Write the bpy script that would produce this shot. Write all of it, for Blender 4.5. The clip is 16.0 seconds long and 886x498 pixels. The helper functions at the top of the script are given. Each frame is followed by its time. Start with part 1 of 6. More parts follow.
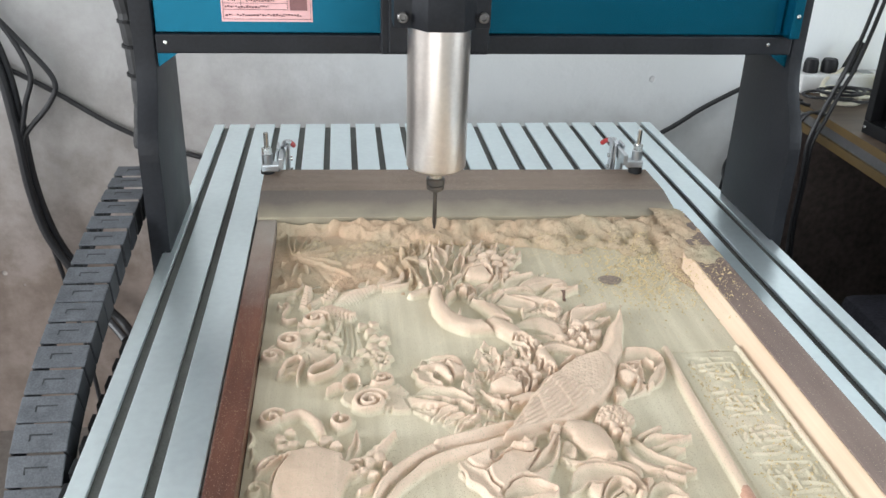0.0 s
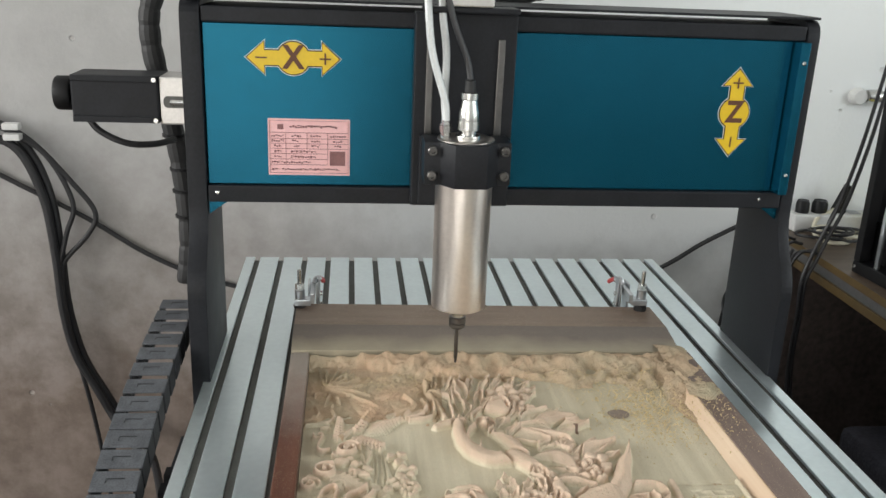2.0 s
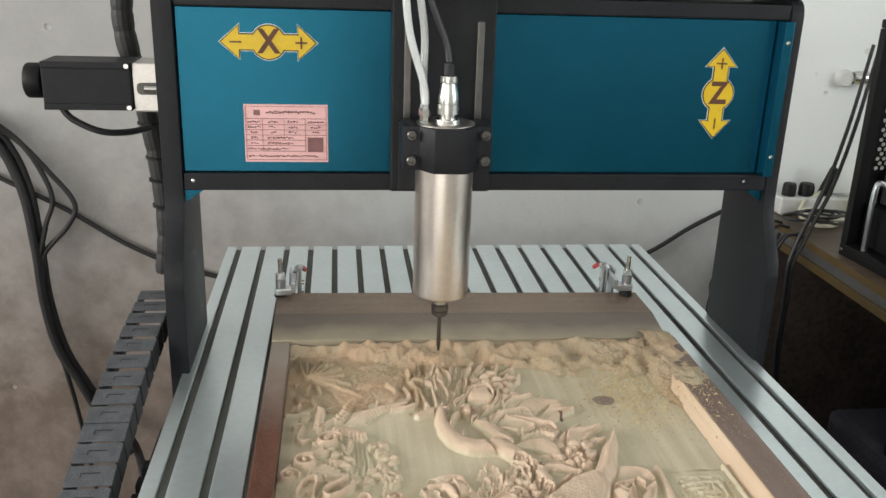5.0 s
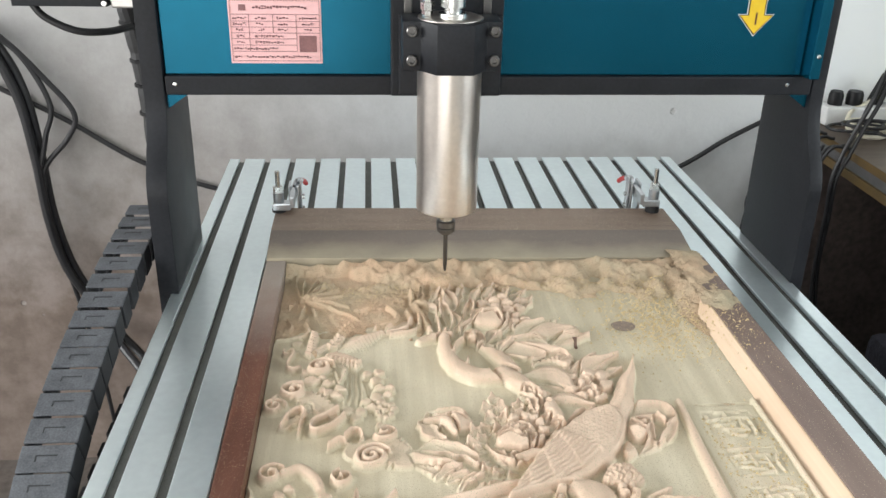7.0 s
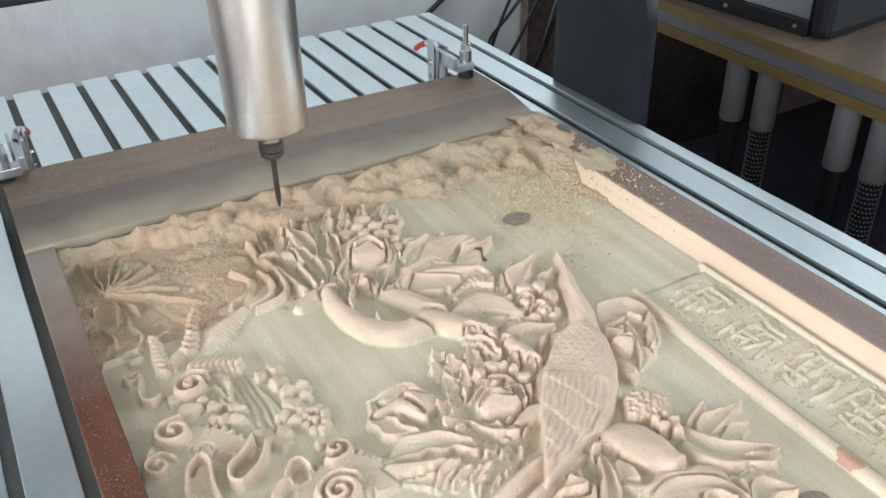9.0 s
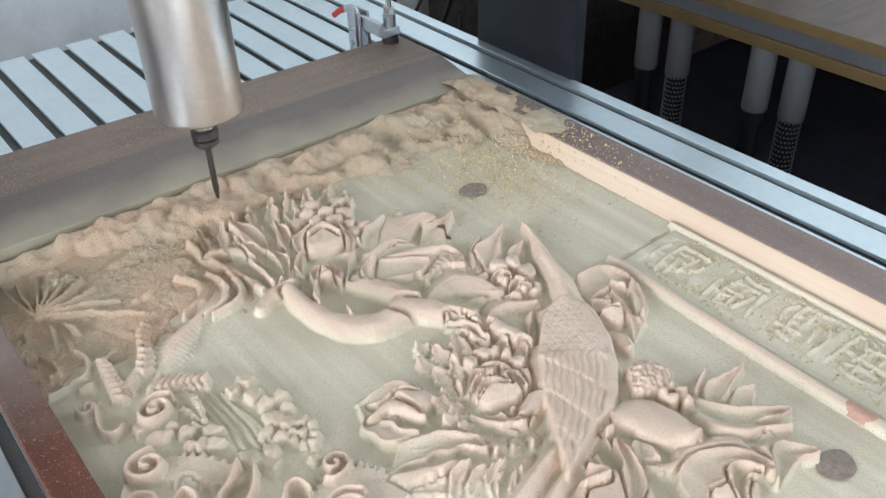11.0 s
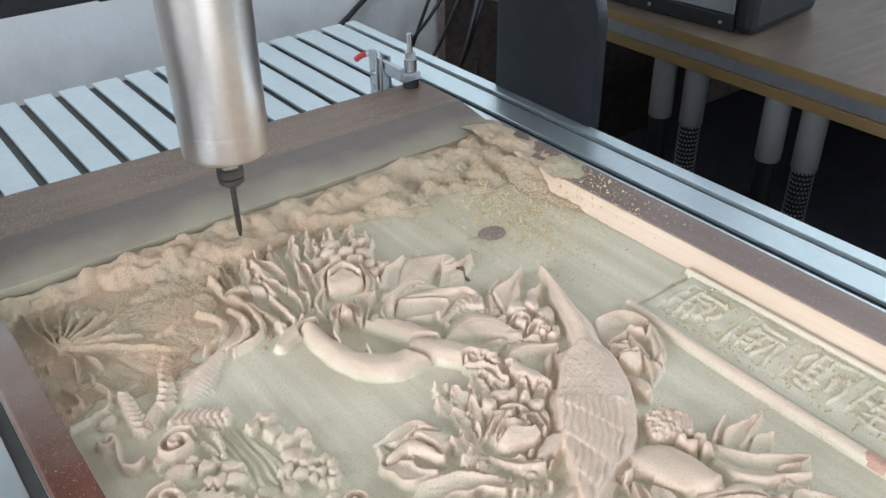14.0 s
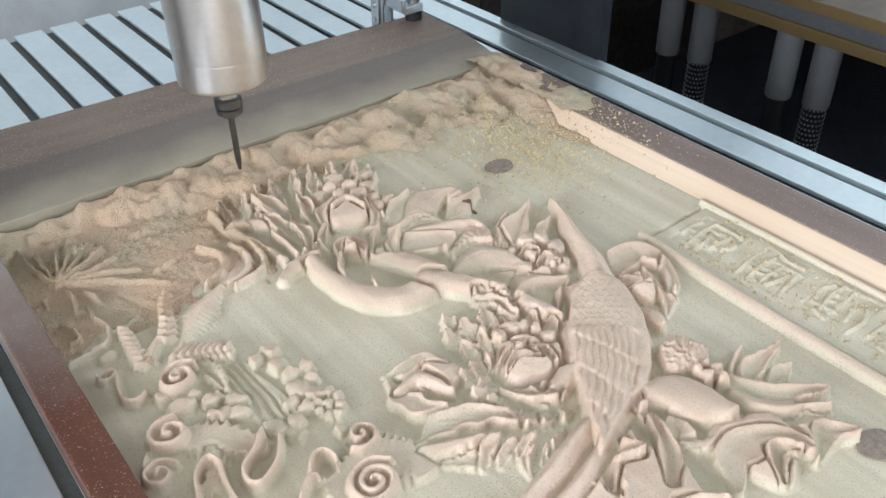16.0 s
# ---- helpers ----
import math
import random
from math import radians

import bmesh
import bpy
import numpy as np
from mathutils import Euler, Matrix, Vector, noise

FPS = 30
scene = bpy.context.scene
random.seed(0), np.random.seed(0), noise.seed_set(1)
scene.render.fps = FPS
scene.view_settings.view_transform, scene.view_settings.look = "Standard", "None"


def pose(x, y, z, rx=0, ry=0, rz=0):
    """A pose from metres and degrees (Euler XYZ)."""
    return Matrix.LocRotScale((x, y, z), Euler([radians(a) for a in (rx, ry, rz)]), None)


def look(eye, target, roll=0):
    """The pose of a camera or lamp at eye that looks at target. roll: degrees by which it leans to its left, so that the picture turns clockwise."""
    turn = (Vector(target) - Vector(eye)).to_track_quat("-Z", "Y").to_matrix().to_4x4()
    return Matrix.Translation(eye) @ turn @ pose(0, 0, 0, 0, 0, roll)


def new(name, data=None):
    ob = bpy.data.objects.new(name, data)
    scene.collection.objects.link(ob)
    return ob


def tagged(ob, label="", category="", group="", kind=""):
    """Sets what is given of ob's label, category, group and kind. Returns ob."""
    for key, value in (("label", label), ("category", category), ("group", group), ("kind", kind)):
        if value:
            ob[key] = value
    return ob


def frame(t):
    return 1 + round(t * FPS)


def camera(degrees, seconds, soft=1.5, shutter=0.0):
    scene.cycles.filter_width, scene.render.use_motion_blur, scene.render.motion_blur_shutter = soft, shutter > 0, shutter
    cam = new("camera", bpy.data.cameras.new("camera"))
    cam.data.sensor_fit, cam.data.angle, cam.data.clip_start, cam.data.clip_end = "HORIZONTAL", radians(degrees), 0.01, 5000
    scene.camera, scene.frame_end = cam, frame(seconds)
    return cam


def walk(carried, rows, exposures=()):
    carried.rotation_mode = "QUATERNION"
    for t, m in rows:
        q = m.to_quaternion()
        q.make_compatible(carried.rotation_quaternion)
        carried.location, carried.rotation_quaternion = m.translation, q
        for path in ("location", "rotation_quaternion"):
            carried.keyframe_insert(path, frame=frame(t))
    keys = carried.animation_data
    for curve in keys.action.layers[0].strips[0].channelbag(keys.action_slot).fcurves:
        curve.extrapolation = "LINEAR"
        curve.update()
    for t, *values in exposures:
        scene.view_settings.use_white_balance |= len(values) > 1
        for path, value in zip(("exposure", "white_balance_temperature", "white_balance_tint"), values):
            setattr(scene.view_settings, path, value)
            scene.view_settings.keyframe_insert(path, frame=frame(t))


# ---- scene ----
cam = camera(53.7, 16.0)
PATH = [
    (0, (-0.148, 0.331, 1.243), (0.069, 2.117, 0.37), 1.8),
    (0.5, (-0.162, 0.3, 1.263), (0.026, 2.131, 0.479), 1.1),
    (1, (-0.174, 0.287, 1.277), (0.034, 2.138, 0.548), 2.2),
    (1.5, (-0.181, 0.273, 1.285), (0.044, 2.144, 0.614), 2.6),
    (2, (-0.18, 0.263, 1.299), (0.034, 2.149, 0.67), 2.4),
    (2.5, (-0.176, 0.256, 1.302), (0.061, 2.155, 0.721), 2.0),
    (3, (-0.173, 0.259, 1.3), (0.083, 2.155, 0.716), 1.7),
    (5.5, (-0.163, 0.285, 1.287), (0.062, 2.152, 0.604), 1.8),
    (6, (-0.154, 0.301, 1.281), (0.055, 2.154, 0.558), 1.6),
    (6.5, (-0.143, 0.33, 1.273), (0.04, 2.162, 0.494), 1.7),
    (7, (-0.129, 0.354, 1.259), (0.03, 2.165, 0.427), 1.3),
    (7.5, (-0.146, 0.401, 1.242), (0.101, 2.164, 0.331), 1.4),
    (8, (-0.182, 0.467, 1.231), (0.205, 2.164, 0.246), -0.0),
    (8.5, (-0.221, 0.525, 1.214), (0.368, 2.149, 0.205), 0.1),
    (9, (-0.247, 0.589, 1.201), (0.575, 2.06, 0.123), -1.4),
    (9.2, (-0.267, 0.607, 1.191), (0.626, 2.026, 0.101), -1.3),
    (11.3, (-0.27, 0.658, 1.191), (0.749, 1.939, 0.042), -1.0),
    (11.5, (-0.277, 0.659, 1.191), (0.756, 1.948, 0.064), -0.6),
    (12, (-0.278, 0.658, 1.192), (0.74, 1.97, 0.078), -1.0),
    (12.5, (-0.271, 0.659, 1.191), (0.758, 1.983, 0.102), -0.7),
    (13, (-0.273, 0.662, 1.192), (0.744, 1.991, 0.097), -0.7),
    (13.5, (-0.278, 0.659, 1.193), (0.737, 1.999, 0.11), -0.8),
    (14, (-0.28, 0.657, 1.194), (0.739, 2.001, 0.119), -0.8),
    (14.5, (-0.279, 0.657, 1.193), (0.735, 2.003, 0.117), -0.8),
    (15, (-0.276, 0.654, 1.193), (0.73, 2.0, 0.109), -1.0),
    (15.5, (-0.277, 0.655, 1.185), (0.715, 1.995, 0.08), -1.4),
    (16, (-0.279, 0.666, 1.172), (0.7, 1.962, 0.006), -1.2),
]
EXPOSURES = [(0.0, -0.08, 6350, 10), (1.0, -0.24, 6380, 10), (2.0, -0.56, 6850, 10), (3.0, -0.57, 6900, 10), (5.5, -0.55, 7050, 10), (6.5, -0.3, 6850, 10), (7.5, -0.05, 6500, 10), (9.0, -0.19, 6180, 10), (11.5, -0.28, 5880, 10), (14.5, -0.26, 5880, 10), (16.0, -0.26, 5950, 10)]
walk(cam, [(t, look(eye, target, roll)) for t, eye, target, roll in PATH], EXPOSURES)

# ---- world and light ----
world = bpy.data.worlds.new("world")
scene.world = world
world.use_nodes = True
_wn = world.node_tree.nodes
_sky = _wn.new("ShaderNodeTexSky")
_sky.sky_type, _sky.sun_disc = "NISHITA", False
_sky.sun_elevation, _sky.sun_rotation = radians(40), radians(200)
world.node_tree.links.new(_sky.outputs[0], _wn["Background"].inputs[0])
_wn["Background"].inputs[1].default_value = 0.10


def window_light(name, m, w, h, power, color):
    data = bpy.data.lights.new(name, "AREA")
    data.shape, data.size, data.size_y, data.energy, data.color = "RECTANGLE", w, h, power, color
    ob = new(name, data)
    ob.matrix_world = m
    return ob


window_light("door_daylight", look((-1.62, -2.12, 1.15), (-1.62, 0, 1.15)), 2.9, 2.2, 58, (0.95, 0.98, 1.0))
window_light("window_daylight", look((-4.48, 0.1, 1.95), (0, 0.1, 1.3)), 3.5, 1.7, 300, (0.95, 0.98, 1.0))
# added east daylight with no known source, brightens the wall on the right
window_light("window_daylight", look((2.58, -0.3, 1.75), (0, -0.3, 1.4)), 1.8, 1.4, 65, (0.86, 0.95, 1.0))


# ---- materials ----
def material(name):
    m = bpy.data.materials.new(name)
    m.use_nodes = True
    return m, m.node_tree.nodes, m.node_tree.links, m.node_tree.nodes["Principled BSDF"]


def plain(name, color, rough=0.5, metal=0.0, vary=0.12, scale=40, bump=0.1, spec=0.5, dist=0.0005, coat=0.0):
    """A surface of one colour with fine grain and larger stains."""
    m, n, l, b = material(name)
    tc = n.new("ShaderNodeTexCoord")
    geo = n.new("ShaderNodeNewGeometry")
    n1, n2 = n.new("ShaderNodeTexNoise"), n.new("ShaderNodeTexNoise")
    n1.inputs["Scale"].default_value, n1.inputs["Detail"].default_value = scale, 6
    n2.inputs["Scale"].default_value, n2.inputs["Detail"].default_value = scale * 9, 3
    l.new(geo.outputs["Position"], n1.inputs["Vector"])
    l.new(geo.outputs["Position"], n2.inputs["Vector"])
    add = n.new("ShaderNodeMath")
    add.operation = "ADD"
    l.new(n1.outputs[0], add.inputs[0])
    l.new(n2.outputs[0], add.inputs[1])
    ramp = n.new("ShaderNodeMapRange")
    ramp.inputs[1].default_value, ramp.inputs[2].default_value = 0.7, 1.3
    l.new(add.outputs[0], ramp.inputs[0])
    mix = n.new("ShaderNodeMix")
    mix.data_type = "RGBA"
    lo, hi = [c * (1 - vary) for c in color], [min(1, c * (1 + vary)) for c in color]
    mix.inputs[6].default_value, mix.inputs[7].default_value = (*lo, 1), (*hi, 1)
    l.new(ramp.outputs[0], mix.inputs[0])
    l.new(mix.outputs[2], b.inputs["Base Color"])
    rr = n.new("ShaderNodeMapRange")
    rr.inputs[3].default_value, rr.inputs[4].default_value = rough * 0.85, min(1, rough * 1.15)
    l.new(n1.outputs[0], rr.inputs[0])
    l.new(rr.outputs[0], b.inputs["Roughness"])
    b.inputs["Metallic"].default_value = metal
    b.inputs["Specular IOR Level"].default_value = spec
    b.inputs["Coat Weight"].default_value = coat
    if bump:
        bp = n.new("ShaderNodeBump")
        bp.inputs["Strength"].default_value, bp.inputs["Distance"].default_value = bump, dist
        l.new(n2.outputs[0], bp.inputs["Height"])
        l.new(bp.outputs[0], b.inputs["Normal"])
    return m


def stained_wall():
    """Old white plaster: paint above whitening to the right, bare brown-pink stains below, pits and scuffs."""
    m, n, l, b = material("old_plaster")
    geo = n.new("ShaderNodeNewGeometry")
    sep = n.new("ShaderNodeSeparateXYZ")
    l.new(geo.outputs["Position"], sep.inputs[0])
    big, mid, fine = (n.new("ShaderNodeTexNoise") for _ in range(3))
    for nd, s, d in ((big, 2.2, 5), (mid, 13, 10), (fine, 120, 4)):
        nd.inputs["Scale"].default_value, nd.inputs["Detail"].default_value = s, d
        l.new(geo.outputs["Position"], nd.inputs["Vector"])

    mid.inputs["Roughness"].default_value = 0.66

    def math_(op, a, c):
        nd = n.new("ShaderNodeMath")
        nd.operation = op
        for i, v in enumerate((a, c)):
            if isinstance(v, (int, float)):
                nd.inputs[i].default_value = v
            else:
                l.new(v, nd.inputs[i])
        return nd.outputs[0]

    def rng(v, a, c, x=0.0, y=1.0):
        nd = n.new("ShaderNodeMapRange")
        for i, k in enumerate((a, c, x, y)):
            nd.inputs[i + 1].default_value = k
        l.new(v, nd.inputs[0])
        return nd.outputs[0]

    def mix(f, a, c):
        nd = n.new("ShaderNodeMix")
        nd.data_type = "RGBA"
        l.new(f, nd.inputs[0])
        for i, v in ((6, a), (7, c)):
            if isinstance(v, tuple):
                nd.inputs[i].default_value = (*v, 1)
            else:
                l.new(v, nd.inputs[i])
        return nd.outputs[2]

    level = math_("ADD", sep.outputs[2], math_("MULTIPLY", math_("SUBTRACT", big.outputs[0], 0.5), 0.25))
    level = math_("ADD", level, math_("MULTIPLY", math_("SUBTRACT", mid.outputs[0], 0.5), 0.30))
    level = math_("ADD", level, rng(sep.outputs[0], -0.6, 0.1, 0.0, 0.22))
    dirty = rng(level, 0.38, 0.98, 1, 0)
    col = mix(rng(mid.outputs[0], 0.35, 0.65), (0.37, 0.365, 0.36), (0.42, 0.415, 0.41))
    # goes from grey at the left to white at the right
    col = mix(rng(math_("ADD", sep.outputs[0], math_("MULTIPLY", big.outputs[0], 0.5)), -0.35, 1.0), col, (0.78, 0.80, 0.80))
    low = mix(rng(mid.outputs[0], 0.4, 0.62), (0.15, 0.115, 0.093), (0.225, 0.178, 0.153))
    col = mix(dirty, col, low)
    vor = n.new("ShaderNodeTexVoronoi")
    vor.inputs["Scale"].default_value = 11
    l.new(geo.outputs["Position"], vor.inputs["Vector"])
    pit = rng(math_("ADD", vor.outputs["Distance"], math_("MULTIPLY", mid.outputs[0], 0.12)), 0.10, 0.13, 1, 0)
    col = mix(math_("MULTIPLY", pit, 0.35), col, (0.45, 0.43, 0.41))
    l.new(col, b.inputs["Base Color"])
    b.inputs["Roughness"].default_value = 0.85
    bp = n.new("ShaderNodeBump")
    bp.inputs["Strength"].default_value, bp.inputs["Distance"].default_value = 0.6, 0.004
    l.new(math_("SUBTRACT", math_("ADD", mid.outputs[0], math_("MULTIPLY", fine.outputs[0], 0.15)), pit), bp.inputs["Height"])
    l.new(bp.outputs[0], b.inputs["Normal"])
    return m


def grained(name, dark, light, scale=(90, 4, 90), rough=0.55, bump=0.15, speck=None, spec=0.5, coat=0.0, spots=0.62, clean=None, fine=700):
    """Wood with its grain along y; speck: colour of the dust that lies on it."""
    m, n, l, b = material(name)
    geo, mp = n.new("ShaderNodeNewGeometry"), n.new("ShaderNodeMapping")
    mp.inputs["Scale"].default_value = scale
    l.new(geo.outputs["Position"], mp.inputs["Vector"])
    n1, n2, n3 = (n.new("ShaderNodeTexNoise") for _ in range(3))
    n1.inputs["Scale"].default_value, n1.inputs["Detail"].default_value, n1.inputs["Distortion"].default_value = 1.0, 8, 0.6
    l.new(mp.outputs[0], n1.inputs["Vector"])
    n2.inputs["Scale"].default_value, n2.inputs["Detail"].default_value = 7, 5
    l.new(geo.outputs["Position"], n2.inputs["Vector"])
    n3.inputs["Scale"].default_value, n3.inputs["Detail"].default_value = fine, 3
    l.new(geo.outputs["Position"], n3.inputs["Vector"])
    f = n.new("ShaderNodeMapRange")
    f.inputs[1].default_value, f.inputs[2].default_value = 0.7, 1.25
    s = n.new("ShaderNodeMath")
    l.new(n1.outputs[0], s.inputs[0])
    l.new(n2.outputs[0], s.inputs[1])
    l.new(s.outputs[0], f.inputs[0])
    mx = n.new("ShaderNodeMix")
    mx.data_type = "RGBA"
    mx.inputs[6].default_value, mx.inputs[7].default_value = (*dark, 1), (*light, 1)
    l.new(f.outputs[0], mx.inputs[0])
    col = mx.outputs[2]
    if clean:
        # above the settled dust the bare wood shows
        sp, zr, c1, c2 = n.new("ShaderNodeSeparateXYZ"), n.new("ShaderNodeMapRange"), n.new("ShaderNodeMix"), n.new("ShaderNodeMix")
        c1.data_type = c2.data_type = "RGBA"
        l.new(geo.outputs["Position"], sp.inputs[0])
        ad = n.new("ShaderNodeMath")
        ad.operation = "MULTIPLY_ADD"
        ad.inputs[1].default_value = 0.012
        l.new(n2.outputs[0], ad.inputs[0])
        l.new(sp.outputs[2], ad.inputs[2])
        zr.inputs[1].default_value, zr.inputs[2].default_value = 0.8195, 0.8245
        l.new(ad.outputs[0], zr.inputs[0])
        c1.inputs[6].default_value, c1.inputs[7].default_value = (*clean[0], 1), (*clean[1], 1)
        l.new(f.outputs[0], c1.inputs[0])
        l.new(zr.outputs[0], c2.inputs[0])
        l.new(col, c2.inputs[6])
        l.new(c1.outputs[2], c2.inputs[7])
        col = c2.outputs[2]
    if speck:
        r = n.new("ShaderNodeMapRange")
        r.inputs[1].default_value, r.inputs[2].default_value = spots, spots + 0.05
        l.new(n3.outputs[0], r.inputs[0])
        m2 = n.new("ShaderNodeMix")
        m2.data_type = "RGBA"
        l.new(r.outputs[0], m2.inputs[0])
        l.new(col, m2.inputs[6])
        m2.inputs[7].default_value = (*speck, 1)
        col = m2.outputs[2]
    l.new(col, b.inputs["Base Color"])
    b.inputs["Roughness"].default_value = rough
    b.inputs["Specular IOR Level"].default_value = spec
    b.inputs["Coat Weight"].default_value = coat
    b.inputs["Coat Roughness"].default_value = 0.25
    bp = n.new("ShaderNodeBump")
    bp.inputs["Strength"].default_value, bp.inputs["Distance"].default_value = min(bump, 1.0), 0.001 * max(1.0, bump)
    l.new(n3.outputs[0], bp.inputs["Height"])
    l.new(bp.outputs[0], b.inputs["Normal"])
    return m


PLASTER = stained_wall()
CONCRETE = plain("concrete", (0.10, 0.085, 0.075), 0.9, 0, 0.3, 6, 0.5, 0.3, 0.003)
CEILING = plain("ceiling_paint", (0.72, 0.72, 0.70), 0.9, 0, 0.05, 5)
ALU = plain("satin_aluminium", (0.85, 0.94, 0.97), 0.33, 0.85, 0.04, 14, 0.05, 0.5, 0.0002)
SLOT = plain("slot_shade", (0.13, 0.13, 0.12), 0.75, 0.2, 0.2, 60)
BLACK = plain("black_powder_coat", (0.014, 0.015, 0.018), 0.45, 0, 0.25, 30, 0.25, 0.22, 0.0003)
BLACK_PLASTIC = plain("black_plastic", (0.008, 0.008, 0.009), 0.5, 0, 0.2, 80, 0.1, 0.25)
RUBBER = plain("black_rubber", (0.014, 0.014, 0.015), 0.6, 0, 0.25, 90)
CABLE = plain("cable_sheath", (0.016, 0.016, 0.018), 0.45, 0, 0.3, 60)
TEAL = plain("teal_metallic_paint", (0.002, 0.096, 0.158), 0.24, 0.75, 0.06, 6, 0.0, 0.5)
STEEL = plain("brushed_steel", (0.76, 0.70, 0.65), 0.31, 1, 0.06, 25, 0.03, 0.5, 0.0001)
BRIGHT = plain("nickel_plate", (0.60, 0.60, 0.58), 0.25, 1, 0.1, 60)
DARK_STEEL = plain("dark_tool_steel", (0.16, 0.155, 0.15), 0.35, 1, 0.15, 90)
CAST = plain("milled_aluminium", (0.62, 0.60, 0.58), 0.4, 0.9, 0.08, 40)
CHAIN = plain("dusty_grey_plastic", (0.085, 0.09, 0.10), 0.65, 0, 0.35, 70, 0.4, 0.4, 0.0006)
# same chain plastic with the shade of its sides put into the colour
CHAIN_SHADE = plain("grey_plastic_shade", (0.022, 0.023, 0.026), 0.6, 0, 0.2, 70)
YELLOW = plain("yellow_vinyl", (0.70, 0.47, 0.02), 0.4, 0, 0.06, 30, 0)
INK = plain("black_ink", (0.02, 0.016, 0.012), 0.5, 0, 0.1, 40, 0)
INK_BROWN = plain("brown_ink", (0.10, 0.035, 0.015), 0.5, 0, 0.1, 40, 0)
WHITE_VINYL = plain("white_vinyl", (0.78, 0.78, 0.76), 0.4, 0, 0.03, 30, 0)
PINK = plain("pink_label", (0.80, 0.47, 0.47), 0.45, 0, 0.05, 25, 0)
PINK_INK = plain("label_print", (0.22, 0.10, 0.10), 0.5, 0, 0.2, 60, 0)
HOSE = plain("clear_hose", (0.55, 0.57, 0.57), 0.25, 0, 0.08, 50, 0)
BRONZE = plain("gold_brown_edge_band", (0.105, 0.066, 0.022), 0.5, 0, 0.15, 30)
DESK_RAIL = plain("dull_grey_rail", (0.17, 0.17, 0.175), 0.35, 0.6, 0.12, 14)
GREY_TRIM = plain("grey_rail", (0.34, 0.35, 0.37), 0.4, 0.6, 0.08, 30)
DESK_TOP = grained("worn_wood_laminate", (0.065, 0.043, 0.029), (0.140, 0.102, 0.074), (6, 60, 60), 0.45, 0.08)
STAINED = grained("red_brown_stained_board", (0.075, 0.022, 0.012), (0.155, 0.058, 0.034), (60, 5, 60), 0.38, 0.35, (0.42, 0.33, 0.22), coat=0.2, spots=0.635, fine=900)
DUSTY = grained("dusty_brown_board", (0.16, 0.11, 0.095), (0.26, 0.19, 0.16), (60, 5, 60), 0.5, 0.4, (0.46, 0.38, 0.28), spots=0.64)


def settle_dust():
    """Fine grey dust on the stained board towards the cutter's end, thinning out in patches."""
    n, l = STAINED.node_tree.nodes, STAINED.node_tree.links
    b = n["Principled BSDF"]
    col = b.inputs["Base Color"].links[0].from_socket
    geo, sp, ns, ad, r, mx = (n.new("ShaderNode" + k) for k in ("NewGeometry", "SeparateXYZ", "TexNoise", "Math", "MapRange", "Mix"))
    ns.inputs["Scale"].default_value, ns.inputs["Detail"].default_value = 30, 7
    l.new(geo.outputs["Position"], sp.inputs[0])
    l.new(geo.outputs["Position"], ns.inputs["Vector"])
    ad.operation, ad.inputs[1].default_value = "MULTIPLY_ADD", 0.16
    l.new(ns.outputs[0], ad.inputs[0])
    l.new(sp.outputs[1], ad.inputs[2])
    r.inputs[1].default_value, r.inputs[2].default_value, r.inputs[4].default_value = 1.13, 1.31, 0.85
    l.new(ad.outputs[0], r.inputs[0])
    mx.data_type = "RGBA"
    l.new(r.outputs[0], mx.inputs[0])
    l.new(col, mx.inputs[6])
    mx.inputs[7].default_value = (0.30, 0.255, 0.215, 1)
    l.new(mx.outputs[2], b.inputs["Base Color"])


settle_dust()


def dusty_rail():
    """Brown stained rail, greyer on its bevel, with cream dust drifting towards the cut edge."""
    m = grained("dusty_brown_rail", (0.20, 0.135, 0.10), (0.30, 0.215, 0.165), (5, 60, 60), 0.5, 0.4, (0.46, 0.38, 0.26), spots=0.60)
    n, l = m.node_tree.nodes, m.node_tree.links
    b = n["Principled BSDF"]
    col = b.inputs["Base Color"].links[0].from_socket
    geo, sp, ns = n.new("ShaderNodeNewGeometry"), n.new("ShaderNodeSeparateXYZ"), n.new("ShaderNodeTexNoise")
    ns.inputs["Scale"].default_value, ns.inputs["Detail"].default_value = 22, 6
    l.new(geo.outputs["Position"], sp.inputs[0])
    l.new(geo.outputs["Position"], ns.inputs["Vector"])
    ad = n.new("ShaderNodeMath")
    ad.operation, ad.inputs[1].default_value = "MULTIPLY_ADD", 0.05
    l.new(ns.outputs[0], ad.inputs[0])
    l.new(sp.outputs[1], ad.inputs[2])
    for lo, hi, top, c in ((1.353, 1.349, 0.7, (0.155, 0.135, 0.12)), (1.330, 1.290, 0.75, (0.46, 0.40, 0.28))):
        r, mx = n.new("ShaderNodeMapRange"), n.new("ShaderNodeMix")
        mx.data_type = "RGBA"
        r.inputs[1].default_value, r.inputs[2].default_value, r.inputs[4].default_value = lo, hi, top
        l.new(ad.outputs[0] if c[0] > 0.3 else sp.outputs[1], r.inputs[0])
        if c[0] < 0.3:
            r.inputs[1].default_value, r.inputs[2].default_value = 1.328, 1.325
        l.new(r.outputs[0], mx.inputs[0])
        l.new(col, mx.inputs[6])
        mx.inputs[7].default_value = (*c, 1)
        col = mx.outputs[2]
    l.new(col, b.inputs["Base Color"])
    return m


